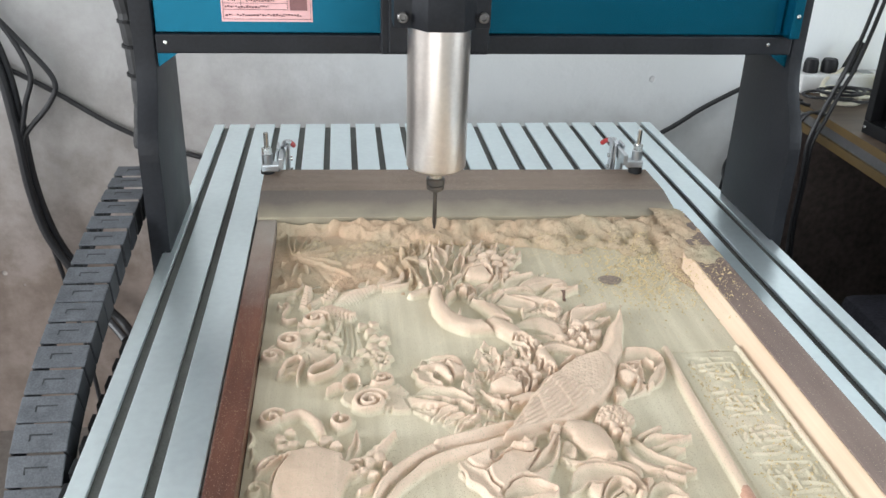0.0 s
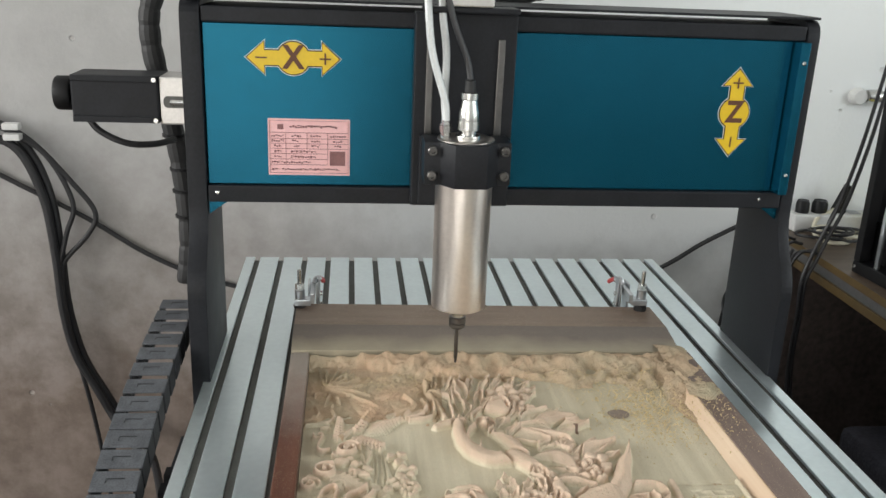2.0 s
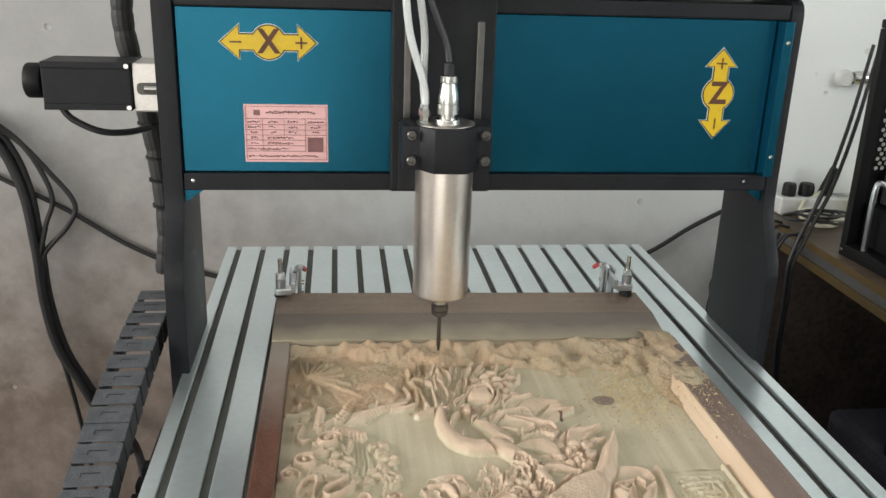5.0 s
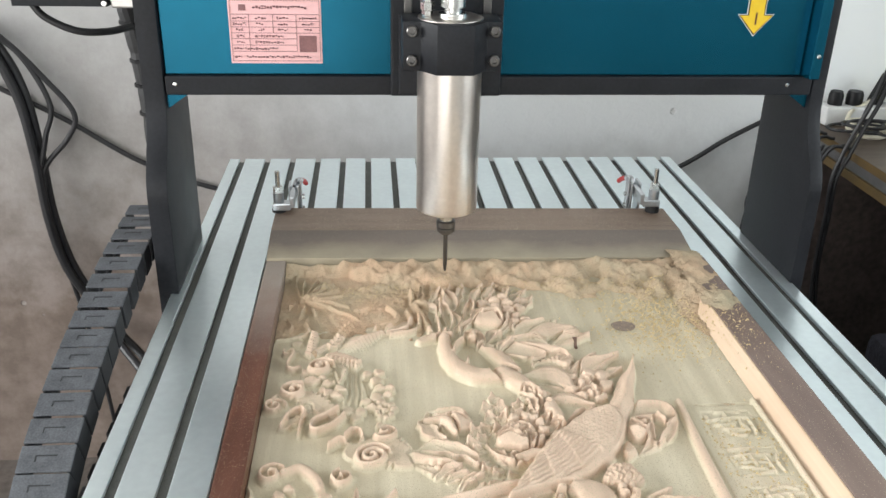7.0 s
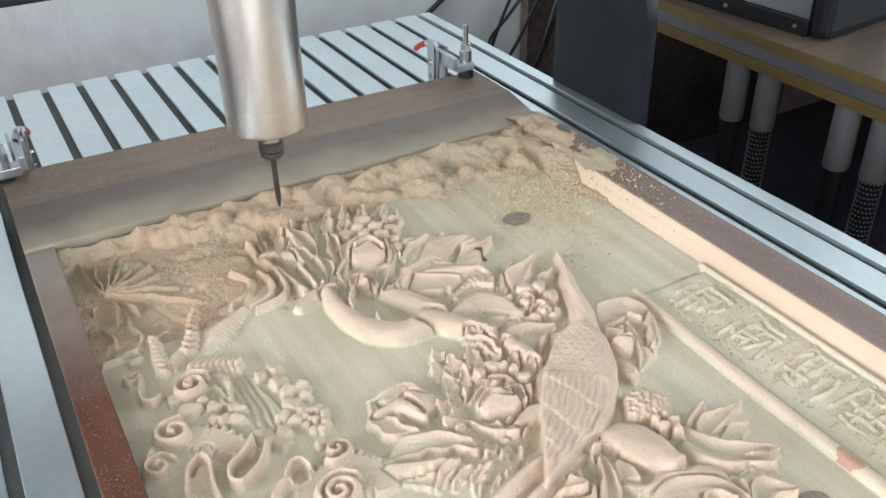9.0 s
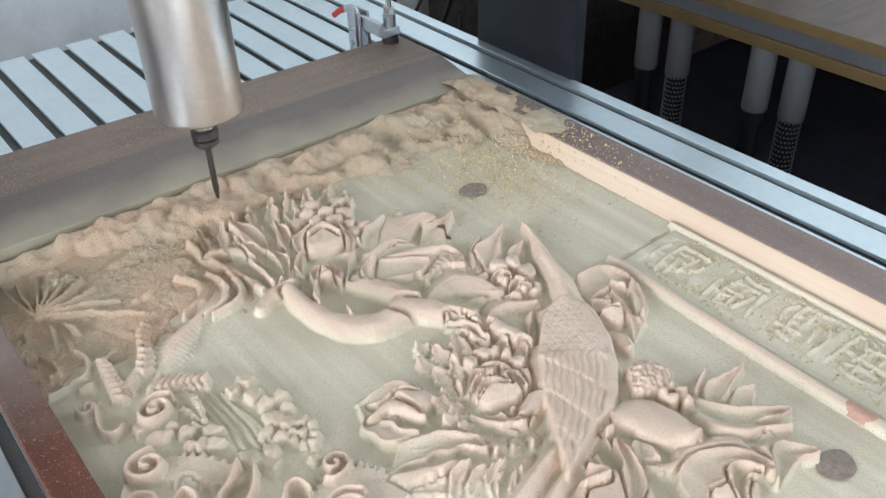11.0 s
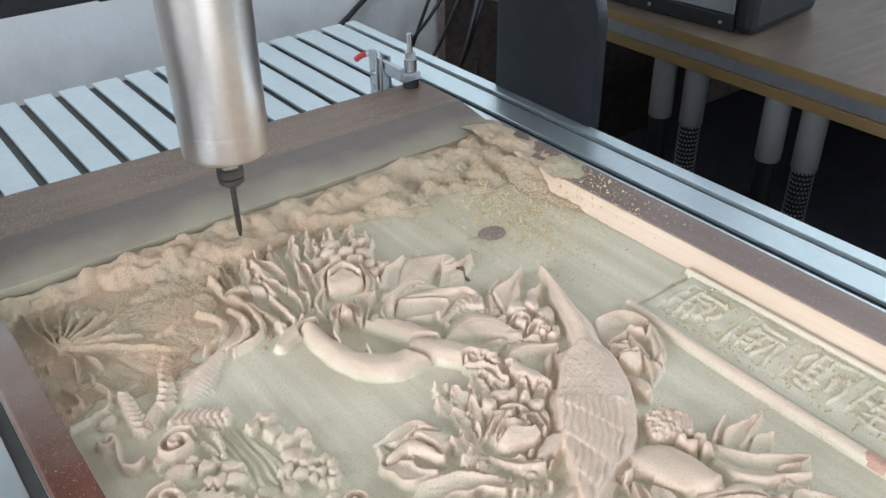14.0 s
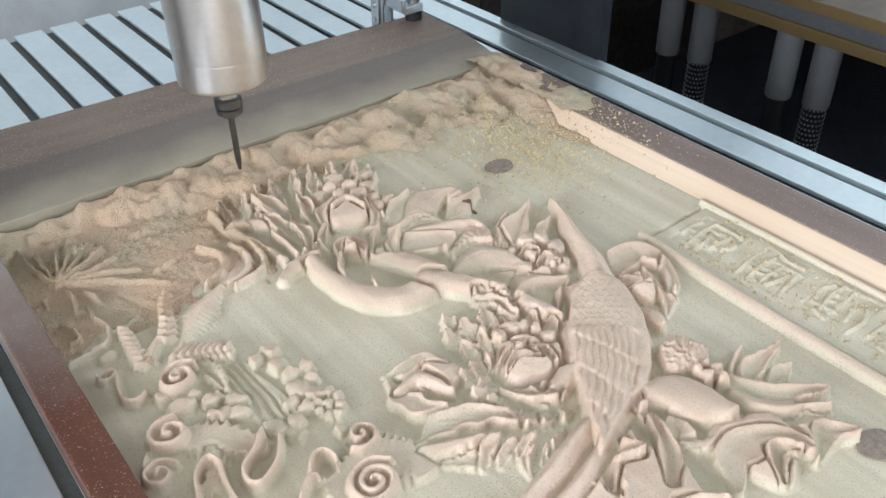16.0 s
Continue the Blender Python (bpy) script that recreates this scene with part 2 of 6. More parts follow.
RAIL = dusty_rail()
PINE = grained("carved_pale_wood", (0.50, 0.432, 0.302), (0.695, 0.618, 0.466), (80, 3.0, 80), 0.7, 0.40, (0.50, 0.415, 0.285), clean=((0.56, 0.405, 0.295), (0.70, 0.53, 0.405)), spots=0.59, fine=850)
PINE_EDGE = grained("fresh_cut_pine", (0.62, 0.43, 0.29), (0.74, 0.58, 0.43), (50, 3, 160), 0.6, 0.12)
SAWDUST = grained("sawdust", (0.47, 0.405, 0.285), (0.655, 0.455, 0.31), (22, 22, 22), 0.95, 1.6, (0.40, 0.31, 0.205), spec=0.2, spots=0.585, fine=1000)
CHIPS = plain("yellow_wood_chips", (0.60, 0.47, 0.27), 0.95, 0, 0.3, 150, 0.6, 0.2, 0.001)
# dark brown for the shaded wall below the desk
UNDER_DESK_SHADE = plain("shaded_wall_brown", (0.085, 0.066, 0.058), 0.8, 0, 0.4, 9, 0.3, 0.3, 0.001)
KNOT = plain("wood_knot", (0.25, 0.19, 0.15), 0.7, 0, 0.35, 220)
BURNT = plain("scorched_wood", (0.15, 0.085, 0.06), 0.7, 0, 0.4, 300)
RED_KNOT = plain("red_knot", (0.42, 0.24, 0.17), 0.6, 0, 0.3, 150)
RED = plain("red_vinyl_grip", (0.45, 0.03, 0.03), 0.4, 0, 0.1, 60)
WHITE_PLASTIC = plain("white_plastic", (0.60, 0.60, 0.59), 0.45, 0, 0.06, 30)
# white tube plastic with the desk's shade put into its colour
SHADED_TUBE = plain("shaded_white_plastic", (0.135, 0.132, 0.132), 0.5, 0, 0.08, 30)
CREAM = plain("cream_cable", (0.62, 0.58, 0.46), 0.5, 0, 0.08, 50)
LEMON = plain("yellow_plastic", (0.75, 0.70, 0.06), 0.4, 0, 0.06, 40)
NAVY = plain("black_cloth", (0.050, 0.050, 0.064), 0.9, 0, 0.3, 20, 0.6, 0.3, 0.003)
ZINC = plain("zinc_sheet", (0.62, 0.64, 0.66), 0.3, 1, 0.08, 30)
GLASS = plain("window_frame_paint", (0.6, 0.6, 0.58), 0.5, 0, 0.05, 20)
WOOD = grained("brush_handle", (0.30, 0.17, 0.07), (0.45, 0.28, 0.13))


# ---- building helpers ----
def part(name, bm, mat, parent=None, label="", smooth=None):
    """Links a bmesh as one mesh object under a thing or a part."""
    me = bpy.data.meshes.new(name)
    bm.to_mesh(me)
    bm.free()
    me.materials.append(mat)
    ob = new(name, me)
    ob.parent = parent
    if label:
        tagged(ob, label)
    if smooth is not None:
        me.shade_smooth()
        me.set_sharp_from_angle(angle=radians(smooth))
    return ob


def thing(name, label, category, group="", kind=""):
    return tagged(new(name), label, category, group, kind)


def box(x0, x1, y0, y1, z0, z1, bevel=0.0, bm=None, seg=2):
    own = bmesh.new()
    bmesh.ops.create_cube(own, size=1)
    bmesh.ops.scale(own, vec=(x1 - x0, y1 - y0, z1 - z0), verts=own.verts)
    bmesh.ops.translate(own, vec=((x0 + x1) / 2, (y0 + y1) / 2, (z0 + z1) / 2), verts=own.verts)
    if bevel:
        bmesh.ops.bevel(own, geom=list(own.edges), offset=bevel, segments=seg, affect="EDGES", profile=0.6)
    return join(bm, own)


def join(bm, own):
    if bm is None:
        return own
    me = bpy.data.meshes.new("join")
    own.to_mesh(me)
    own.free()
    bm.from_mesh(me)
    bpy.data.meshes.remove(me)
    return bm


def lathe(profile, centre, axis="z", seg=32, bm=None):
    """A turned form: profile rows of (radius, along)."""
    own = bmesh.new()
    rings = []
    for r, h in profile:
        ring = []
        for k in range(seg):
            a = 2 * math.pi * k / seg
            c, s = r * math.cos(a), r * math.sin(a)
            p = {"z": (c, s, h), "x": (h, c, s), "y": (s, h, c)}[axis]
            ring.append(own.verts.new(Vector(centre) + Vector(p)))
        rings.append(ring)
    for a, b in zip(rings, rings[1:]):
        for k in range(seg):
            own.faces.new((a[k], a[(k + 1) % seg], b[(k + 1) % seg], b[k]))
    own.faces.new(list(reversed(rings[0])))
    own.faces.new(rings[-1])
    bmesh.ops.recalc_face_normals(own, faces=own.faces)
    return join(bm, own)


def spline(pts, n=8):
    pts = [Vector(p) for p in pts]
    pts = [2 * pts[0] - pts[1]] + pts + [2 * pts[-1] - pts[-2]]
    out = []
    for i in range(1, len(pts) - 2):
        p0, p1, p2, p3 = pts[i - 1 : i + 3]
        for k in range(n):
            t = k / n
            out.append(0.5 * ((2 * p1) + (p2 - p0) * t + (2 * p0 - 5 * p1 + 4 * p2 - p3) * t * t + (3 * p1 - p0 - 3 * p2 + p3) * t**3))
    return out + [pts[-2]]


def sweep(pts, radius, seg=10, n=8, rib=0.0, bm=None):
    """A round cable through the points; rib: depth of the rings of a wrapped hose."""
    own = bmesh.new()
    line = spline(pts, n)
    up, rings = Vector((0.13, 0.21, 0.97)), []
    for i, p in enumerate(line):
        d = (line[min(i + 1, len(line) - 1)] - line[max(i - 1, 0)]).normalized()
        side = d.cross(up)
        side = (side if side.length > 0.05 else d.cross(Vector((1, 0, 0)))).normalized()
        up = side.cross(d).normalized()
        r = radius * (1 - rib * (i % 4 == 0))
        rings.append([own.verts.new(p + r * (math.cos(a) * side + math.sin(a) * up)) for a in (2 * math.pi * k / seg for k in range(seg))])
    for a, b in zip(rings, rings[1:]):
        for k in range(seg):
            own.faces.new((a[k], a[(k + 1) % seg], b[(k + 1) % seg], b[k]))
    own.faces.new(rings[0])
    own.faces.new(rings[-1])
    bmesh.ops.recalc_face_normals(own, faces=own.faces)
    return join(bm, own)


def prism(outline, axis, a, b, bevel=0.0, bm=None):
    """A flat plate: outline of (u, v), pushed from a to b along the axis."""
    own = bmesh.new()

    def at(u, v, w):
        return {"x": (w, u, v), "y": (u, w, v), "z": (u, v, w)}[axis]

    f = own.faces.new([own.verts.new(at(u, v, a)) for u, v in outline])
    ext = bmesh.ops.extrude_face_region(own, geom=[f])
    move = Vector(at(0, 0, b)) - Vector(at(0, 0, a))
    bmesh.ops.translate(own, vec=move, verts=[g for g in ext["geom"] if isinstance(g, bmesh.types.BMVert)])
    bmesh.ops.recalc_face_normals(own, faces=own.faces)
    if bevel:
        bmesh.ops.bevel(own, geom=list(own.edges), offset=bevel, segments=2, affect="EDGES", profile=0.6)
    return join(bm, own)


# ---- the room ----
def structure(name, bm, mat, label, parent=None):
    ob = part(name, bm, mat, parent)
    return tagged(ob, label, name.split("_")[0], kind="structure")


XL, XR, YF, YB, TOP = -4.5, 2.6, -2.2, 2.0, 2.9
structure("floor", box(XL - 0.15, XR + 0.15, YF - 0.15, YB + 0.15, -0.1, 0), CONCRETE, "dark dusty concrete workshop floor")
structure("ceiling", box(XL - 0.15, XR + 0.15, YF - 0.15, YB + 0.15, TOP, TOP + 0.1), CEILING, "plain white painted workshop ceiling")
structure("wall_north", box(XL - 0.15, XR + 0.15, YB, YB + 0.15, 0, TOP), PLASTER, "old whitewashed plaster wall with brown stains and pits")


def wall_with_holes(name, axis, at0, at1, u0, u1, holes, label):
    """A wall cut by windows: holes of (start, end, sill, head)."""
    bm = bmesh.new()
    cuts = sorted(holes)
    edges = [u0] + [v for h in cuts for v in h[:2]] + [u1]

    def add(a, b, z0, z1):
        box(*((a, b, at0, at1) if axis == "y" else (at0, at1, a, b)), z0, z1, bm=bm)

    for a, b in zip(edges[::2], edges[1::2]):
        add(a, b, 0, TOP)
    for a, b, s, h in cuts:
        if s > 0:
            add(a, b, 0, s)
        add(a, b, h, TOP)
    return structure(name, bm, PLASTER, label)


wall_with_holes("wall_south", "y", YF - 0.15, YF, XL - 0.15, XR + 0.15, [(-3.1, -0.15, 0.0, 2.3)], "plaster wall with a wide open doorway")
wall_with_holes("wall_west", "x", XL - 0.15, XL, YF, YB, [(-1.7, 1.9, 1.05, 2.85)], "plaster side wall with a window opening")

# unseen east opening, added to go with the extra lamp
wall_with_holes("wall_east", "x", XR, XR + 0.15, YF, YB, [(-1.25, 0.65, 1.0, 2.5)], "plaster side wall with a window opening")


def window(name, axis, at, a, b, s, h):
    w = thing(name, "plain white framed workshop window", "window", kind="structure")
    d = 0.03

    def bar(nm, u0, u1, z0, z1):
        part(nm, box(*((u0, u1, at - d, at + d) if axis == "y" else (at - d, at + d, u0, u1)), z0, z1, 0.004), GLASS, w)

    for u0, u1 in ((a, a + 0.05), ((a + b) / 2 - 0.02, (a + b) / 2 + 0.02), (b - 0.05, b)):
        bar("stile", u0, u1, s, h)
    bar("rail", a + 0.05, b - 0.05, s, s + 0.05)
    bar("rail", a + 0.05, b - 0.05, h - 0.05, h)


window("window_1", "x", XL - 0.09, -1.7, 1.9, 1.05, 2.85)
window("added_window", "x", XR + 0.09, -1.25, 0.65, 1.0, 2.5)

# ---- the router: bed and base ----
BED, PITCH, X0, X1, Y0, Y1 = 0.80, 0.040, -0.355, 0.365, 0.30, 1.71
machine = thing("router_bed", "silver aluminium router bed with long dark slots", "machine bed")
edges = [X0] + [0.005 + (k - 8.5) * PITCH for k in range(18)] + [X1]
for k in range(19):
    a = edges[k] + (0.0045 if k else 0)
    b = edges[k + 1] - (0.0045 if k < 18 else 0)
    bm = box(a, b, Y0, Y1, BED - 0.004, BED, 0.0008)
    part("slat", bm, ALU, machine)
# dark sheet below the slats, the slots' shade put into its colour
part("slot_floor", box(X0 + 0.002, X1 - 0.002, Y0 + 0.002, Y1 - 0.001, BED - 0.020, BED - 0.006), SLOT, machine, "dark sheet with the slots' shade in its colour")
part("side_rail", box(X0, X0 + 0.014, Y0, Y1, BED - 0.05, BED - 0.0045, 0.001), ALU, machine)
part("side_rail", box(X1 - 0.014, X1, Y0, Y1, BED - 0.05, BED - 0.0045, 0.001), ALU, machine)
base = thing("machine_stand", "black steel stand under the router bed", "stand")
for y in (0.36, 1.60):
    for x in (X0 + 0.03, X1 - 0.09):
        part("leg", box(x, x + 0.06, y, y + 0.06, 0, 0.70, 0.004), BLACK, base)
part("frame", box(X0 + 0.03, X1 - 0.03, 0.36, 1.66, 0.70, 0.749, 0.004), BLACK, base)
part("panel", box(X0 + 0.05, X1 - 0.05, 0.43, 1.59, 0.12, 0.699, 0.004), BLACK, base)

# ---- the gantry ----
GX0, GX1 = -0.346, 0.362
gantry = thing("gantry", "teal and black router gantry with yellow stickers", "machine gantry")


def rounded(pts, radii, n=5):
    """An outline with its corners rounded."""
    out = []
    for i, (p, r) in enumerate(zip(pts, radii)):
        p, q, s = Vector(p), Vector(pts[i - 1]), Vector(pts[(i + 1) % len(pts)])
        if not r:
            out.append(tuple(p))
            continue
        a, b = p + (q - p).normalized() * r, p + (s - p).normalized() * r
        out += [tuple((1 - t) ** 2 * a + 2 * t * (1 - t) * p + t * t * b) for t in (k / n for k in range(n + 1))]
    return out


side = rounded([(1.243, 0.60), (1.396, 0.60), (1.396, 1.247), (1.281, 1.247), (1.281, 0.985), (1.243, 0.928)], [0, 0, 0.01, 0.022, 0.03, 0.02])
for x0, x1 in ((GX0 - 0.022, GX0), (GX1, GX1 + 0.015)):
    part("side_plate", prism(side, "x", x0, x1, 0.0012), BLACK, gantry, "thick black side plate", 40)
part("beam", box(GX0 + 0.0005, GX1 - 0.0005, 1.294, 1.392, 1.016, 1.240, 0.002), BLACK, gantry)
cover = part("front_cover", box(GX0 + 0.0015, GX1 - 0.014, 1.288, 1.2935, 1.037, 1.222, 0.001), TEAL, gantry, "glossy teal front cover")
part("upper_rail", box(GX0 + 0.0015, GX1 - 0.0015, 1.283, 1.2935, 1.2225, 1.240, 0.002), BLACK, gantry)
part("lower_rail", box(GX0 + 0.0015, GX1 - 0.0015, 1.281, 1.2935, 1.016, 1.0365, 0.002), BLACK, gantry)
part("top_cover", box(GX0 - 0.017, GX1 + 0.014, 1.284, 1.395, 1.2475, 1.2505, 0.0008), BLACK, gantry, "thin dark top cover sheet")
br = part("cover_flange", box(GX1 - 0.013, GX1 - 0.0015, 1.268, 1.2935, 1.037, 1.222, 0.0008), TEAL, gantry, "teal bent edge with rivets")
for z in (1.062, 1.198):
    part("rivet", lathe([(0.0025, 0), (0.0025, -0.001), (0.001, -0.002)], (GX1 - 0.007, 1.268, z), "y", 10), BRIGHT, br)
for x, s in ((GX0 + 0.001, 1), (GX1 - 0.001, -1)):
    part("gusset", prism([(x, 1.0155), (x + s * 0.022, 1.0155), (x, 1.000)], "y", 1.288, 1.293), TEAL, gantry, "small teal corner gusset")
for x in (GX0 + 0.012, GX1 - 0.030):
    part("screw", lathe([(0.0022, 0), (0.0022, -0.001), (0.0012, -0.0018)], (x, 1.281, 1.028), "y", 10), BRIGHT, gantry)


def decal(name, outline, y, mat, parent):
    return part(name, prism(outline, "y", y, y - 0.0004), mat, parent)


def disc(cx, cz, r, n=36):
    return [(cx + r * math.cos(2 * math.pi * k / n), cz + r * math.sin(2 * math.pi * k / n)) for k in range(n)]


def letter(text, size, x, y, z, mat, parent, name="letter", fat=0.0, squeeze=1.0):
    """A printed character from the built-in font, facing the front."""
    cu = bpy.data.curves.new(name, "FONT")
    cu.body, cu.size, cu.align_x, cu.align_y, cu.extrude, cu.offset = text, size, "CENTER", "CENTER", 0.0002, fat
    tmp = new("tmp", cu)
    me = bpy.data.meshes.new_from_object(tmp.evaluated_get(bpy.context.evaluated_depsgraph_get()))
    bpy.data.objects.remove(tmp)
    me.materials.clear()
    me.materials.append(mat)
    me.transform(Matrix.Translation((x, y, z)) @ pose(0, 0, 0, 90, 0, 0) @ Matrix.Diagonal((squeeze, 1, 1, 1)))
    ob = new(name, me)
    ob.parent = parent
    return ob


def axis_sticker(name, text, cx, cz, upright, label):
    st = tagged(new(name), label)
    st.parent = gantry
    Y = 1.2876

    def arrow(grow, a, b):
        # one double arrow with shaft and barbs
        L, hw, sh, neck = 0.054 + grow * 1.5, 0.0195 + grow * 1.3, 0.0095 + grow, 0.032 - grow * 0.6
        pts = [(L, 0), (neck, hw), (neck, sh), (-neck, sh), (-neck, hw), (-L, 0), (-neck, -hw), (-neck, -sh), (neck, -sh), (neck, -hw)]
        if upright:
            pts = [(v, u) for u, v in pts][::-1]
        return [(cx + u, cz + v) for u, v in pts]

    for i, (nm, mat, g) in enumerate((("outline", WHITE_VINYL, 0.0008), ("border", INK, 0.0), ("arrow", YELLOW, -0.0014))):
        y = Y - 0.0005 * i
        part(nm, prism(arrow(g, 0, 0), "y", y, y - 0.0004), mat, st)
        part(nm, prism(disc(cx, cz, 0.0195 + g), "y", y - 0.0002, y - 0.00055), mat, st)
    letter(text, 0.036, cx, Y - 0.0019, cz, INK_BROWN, st, fat=0.0012, squeeze=0.85)
    for s in (1, -1):
        px, pz = (cx, cz + s * 0.036) if upright else (cx + s * 0.036, cz)
        w, h = (0.0065, 0.0009)
        turn = upright and s < 0
        part("mark", box(px - (h if turn else w), px + (h if turn else w), Y - 0.0020, Y - 0.0016, pz - (w if turn else h), pz + (w if turn else h)), INK_BROWN, st)
        if s > 0:
            part("mark", box(px - h, px + h, Y - 0.0024, Y - 0.0020, pz - w, pz + w), INK_BROWN, st)


axis_sticker("axis_sticker", "X", -0.244, 1.185, False, "yellow double arrow sticker marked X")
axis_sticker("axis_sticker", "Z", 0.286, 1.135, True, "yellow double arrow sticker marked Z")

# data plate: unreadable print as bars
plate = part("data_plate", box(-0.283, -0.188, 1.2868, 1.2880, 1.049, 1.116), PINK, gantry, "pink printed data plate")
plate.location.x = 0.0085
rng_ = random.Random(4)


def bar(x0, x1, z0, z1, mat=PINK_INK):
    part("print", box(x0, x1, 1.2862, 1.2868, z0, z1), mat, plate)


for z in (1.0515, 1.0555, 1.0615, 1.0680, 1.0745, 1.0805, 1.0865, 1.0925, 1.0995, 1.1135):
    if z in (1.0515, 1.1135) or z > 1.056 and z < 1.1:
        bar(-0.281, -0.190 if z > 1.078 or z < 1.06 else -0.214, z, z + 0.0004)
for x, z0, z1 in ((-0.281, 1.0515, 1.1139), (-0.1900, 1.0515, 1.1139), (-0.2625, 1.0615, 1.0995), (-0.238, 1.0805, 1.0995), (-0.214, 1.0615, 1.0995)):
    bar(x - 0.0002, x + 0.0002, z0, z1)
for row, cols in ((1.0945, ((-0.279, -0.265), (-0.256, -0.245), (-0.234, -0.222), (-0.211, -0.193))), (1.0885, ((-0.279, -0.265), (-0.255, -0.248), (-0.233, -0.223), (-0.208, -0.196))),
                  (1.0825, ((-0.276, -0.268), (-0.253, -0.247), (-0.233, -0.223), (-0.206, -0.198))), (1.0760, ((-0.276, -0.268), (-0.257, -0.228))), (1.0697, ((-0.276, -0.268), (-0.257, -0.228))),
                  (1.0630, ((-0.279, -0.270), (-0.268, -0.234))), (1.0545, ((-0.279, -0.272), (-0.267, -0.200))), (1.1050, ((-0.258, -0.203),))):
    for a, b in cols:
        x = a
        while x < b:
            w = rng_.uniform(0.0012, 0.0028)
            h = 0.0032 if row < 1.1 else 0.0042
            for _ in range(2):
                dz = rng_.uniform(0, h * 0.6)
                bar(x, min(x + w, b), row + dz, row + dz + h * 0.3)
            x += w + 0.0008
bar(-0.272, -0.265, 1.1035, 1.1095)
bar(-0.2115, -0.1935, 1.0610, 1.0780)

# ---- the travelling head, at one place on the beam ----
SX, SY = -0.050, 1.226
head = thing("spindle_carriage", "black spindle carriage on the gantry beam", "machine head")
part("back_plate", box(SX - 0.058, SX + 0.058, 1.262, 1.2805, 1.020, 1.243, 0.002), BLACK, head)
for x in (-0.0405, 0.0405):
    part("guide_rail", box(SX + x - 0.004, SX + x + 0.004, 1.2585, 1.262, 1.105, 1.215, 0.001), DARK_STEEL, head, "slim steel guide rail")
part("carriage_plate", box(SX - 0.050, SX + 0.056, 1.2525, 1.2615, 1.024, 1.105, 0.0015), BLACK, head)
part("top_plate", box(SX - 0.050, SX + 0.056, 1.238, 1.2805, 1.2435, 1.250, 0.002), BLACK, head)
mot = part("motor_mount", box(SX - 0.026, SX + 0.026, 1.236, 1.278, 1.2505, 1.282, 0.002), CAST, head, "milled aluminium motor block")
part("motor", box(SX - 0.0285, SX + 0.0285, 1.230, 1.284, 1.2825, 1.36, 0.004), BLACK_PLASTIC, head, "black stepper motor")
cl = [(SX - 0.048, 1.2520), (SX - 0.048, 1.205), (SX - 0.030, 1.205), (SX - 0.016, 1.185), (SX + 0.020, 1.185), (SX + 0.034, 1.205), (SX + 0.049, 1.205), (SX + 0.049, 1.2520)]
clamp = part("spindle_clamp", prism(cl, "z", 1.060, 1.108, 0.0012), BLACK, head, "black split clamp block with four bolts", 30)
for x in (-0.039, 0.0415):
    for z in (1.071, 1.099):
        bolt = part("bolt", lathe([(0.0055, 0.0), (0.0055, -0.004), (0.0045, -0.005), (0.003, -0.005), (0.0025, -0.002)], (SX + x, 1.205, z), "y", 16), DARK_STEEL, clamp, "steel socket bolt", 40)
spindle = thing("spindle", "brushed steel spindle motor with milling cutter", "spindle")
part("body", lathe([(0.0290, 0.9072), (0.0312, 0.9080), (0.0322, 0.9088), (0.0325, 0.9105), (0.0325, 0.9110), (0.0325, 0.9280), (0.0325, 0.9290), (0.0324, 0.9295), (0.0325, 0.9300), (0.0325, 0.9310), (0.0325, 1.1080), (0.0325, 1.109), (0.028, 1.1105), (0.026, 1.1105)], (SX, SY, 0), "z", 48), STEEL, spindle, "brushed steel cylinder", 40)
part("nose", lathe([(0.008, 0.894), (0.0085, 0.9067)], (SX, SY, 0), "z", 20), BRIGHT, spindle, "", 40)
part("collet_nut", lathe([(0.0075, 0.8785), (0.0098, 0.8810), (0.0098, 0.8850), (0.0086, 0.8855), (0.0102, 0.8862), (0.0102, 0.8925), (0.0085, 0.894)], (SX, SY, 0), "z", 20), DARK_STEEL, spindle, "dark collet nut", 30)
part("cutter", lathe([(0.0012, 0.832), (0.0024, 0.840), (0.0024, 0.8783)], (SX, SY, 0), "z", 14), DARK_STEEL, spindle, "slim dark milling cutter", 40)
con = part("cable_connector", lathe([(0.014, 1.1106), (0.014, 1.113), (0.009, 1.1135), (0.009, 1.118), (0.0125, 1.119), (0.0125, 1.13), (0.0115, 1.1305), (0.0115, 1.138), (0.0085, 1.152), (0.0100, 1.153), (0.0100, 1.16), (0.008, 1.161)], (SX + 0.002, SY, 0), "z", 24), BRIGHT, spindle, "nickel plated cable connector", 35)
part("boot", lathe([(0.0062, 1.161), (0.0058, 1.173), (0.0035, 1.175)], (SX + 0.002, SY, 0), "z", 16), RUBBER, con, "black rubber boot", 40)
part("power_cable", sweep([(SX + 0.002, SY, 1.173), (SX - 0.002, SY + 0.004, 1.195), (SX - 0.018, SY + 0.004, 1.235), (SX - 0.030, SY + 0.01, 1.28), (SX - 0.035, SY + 0.06, 1.34)], 0.0036), CABLE, spindle, "black spindle cable")
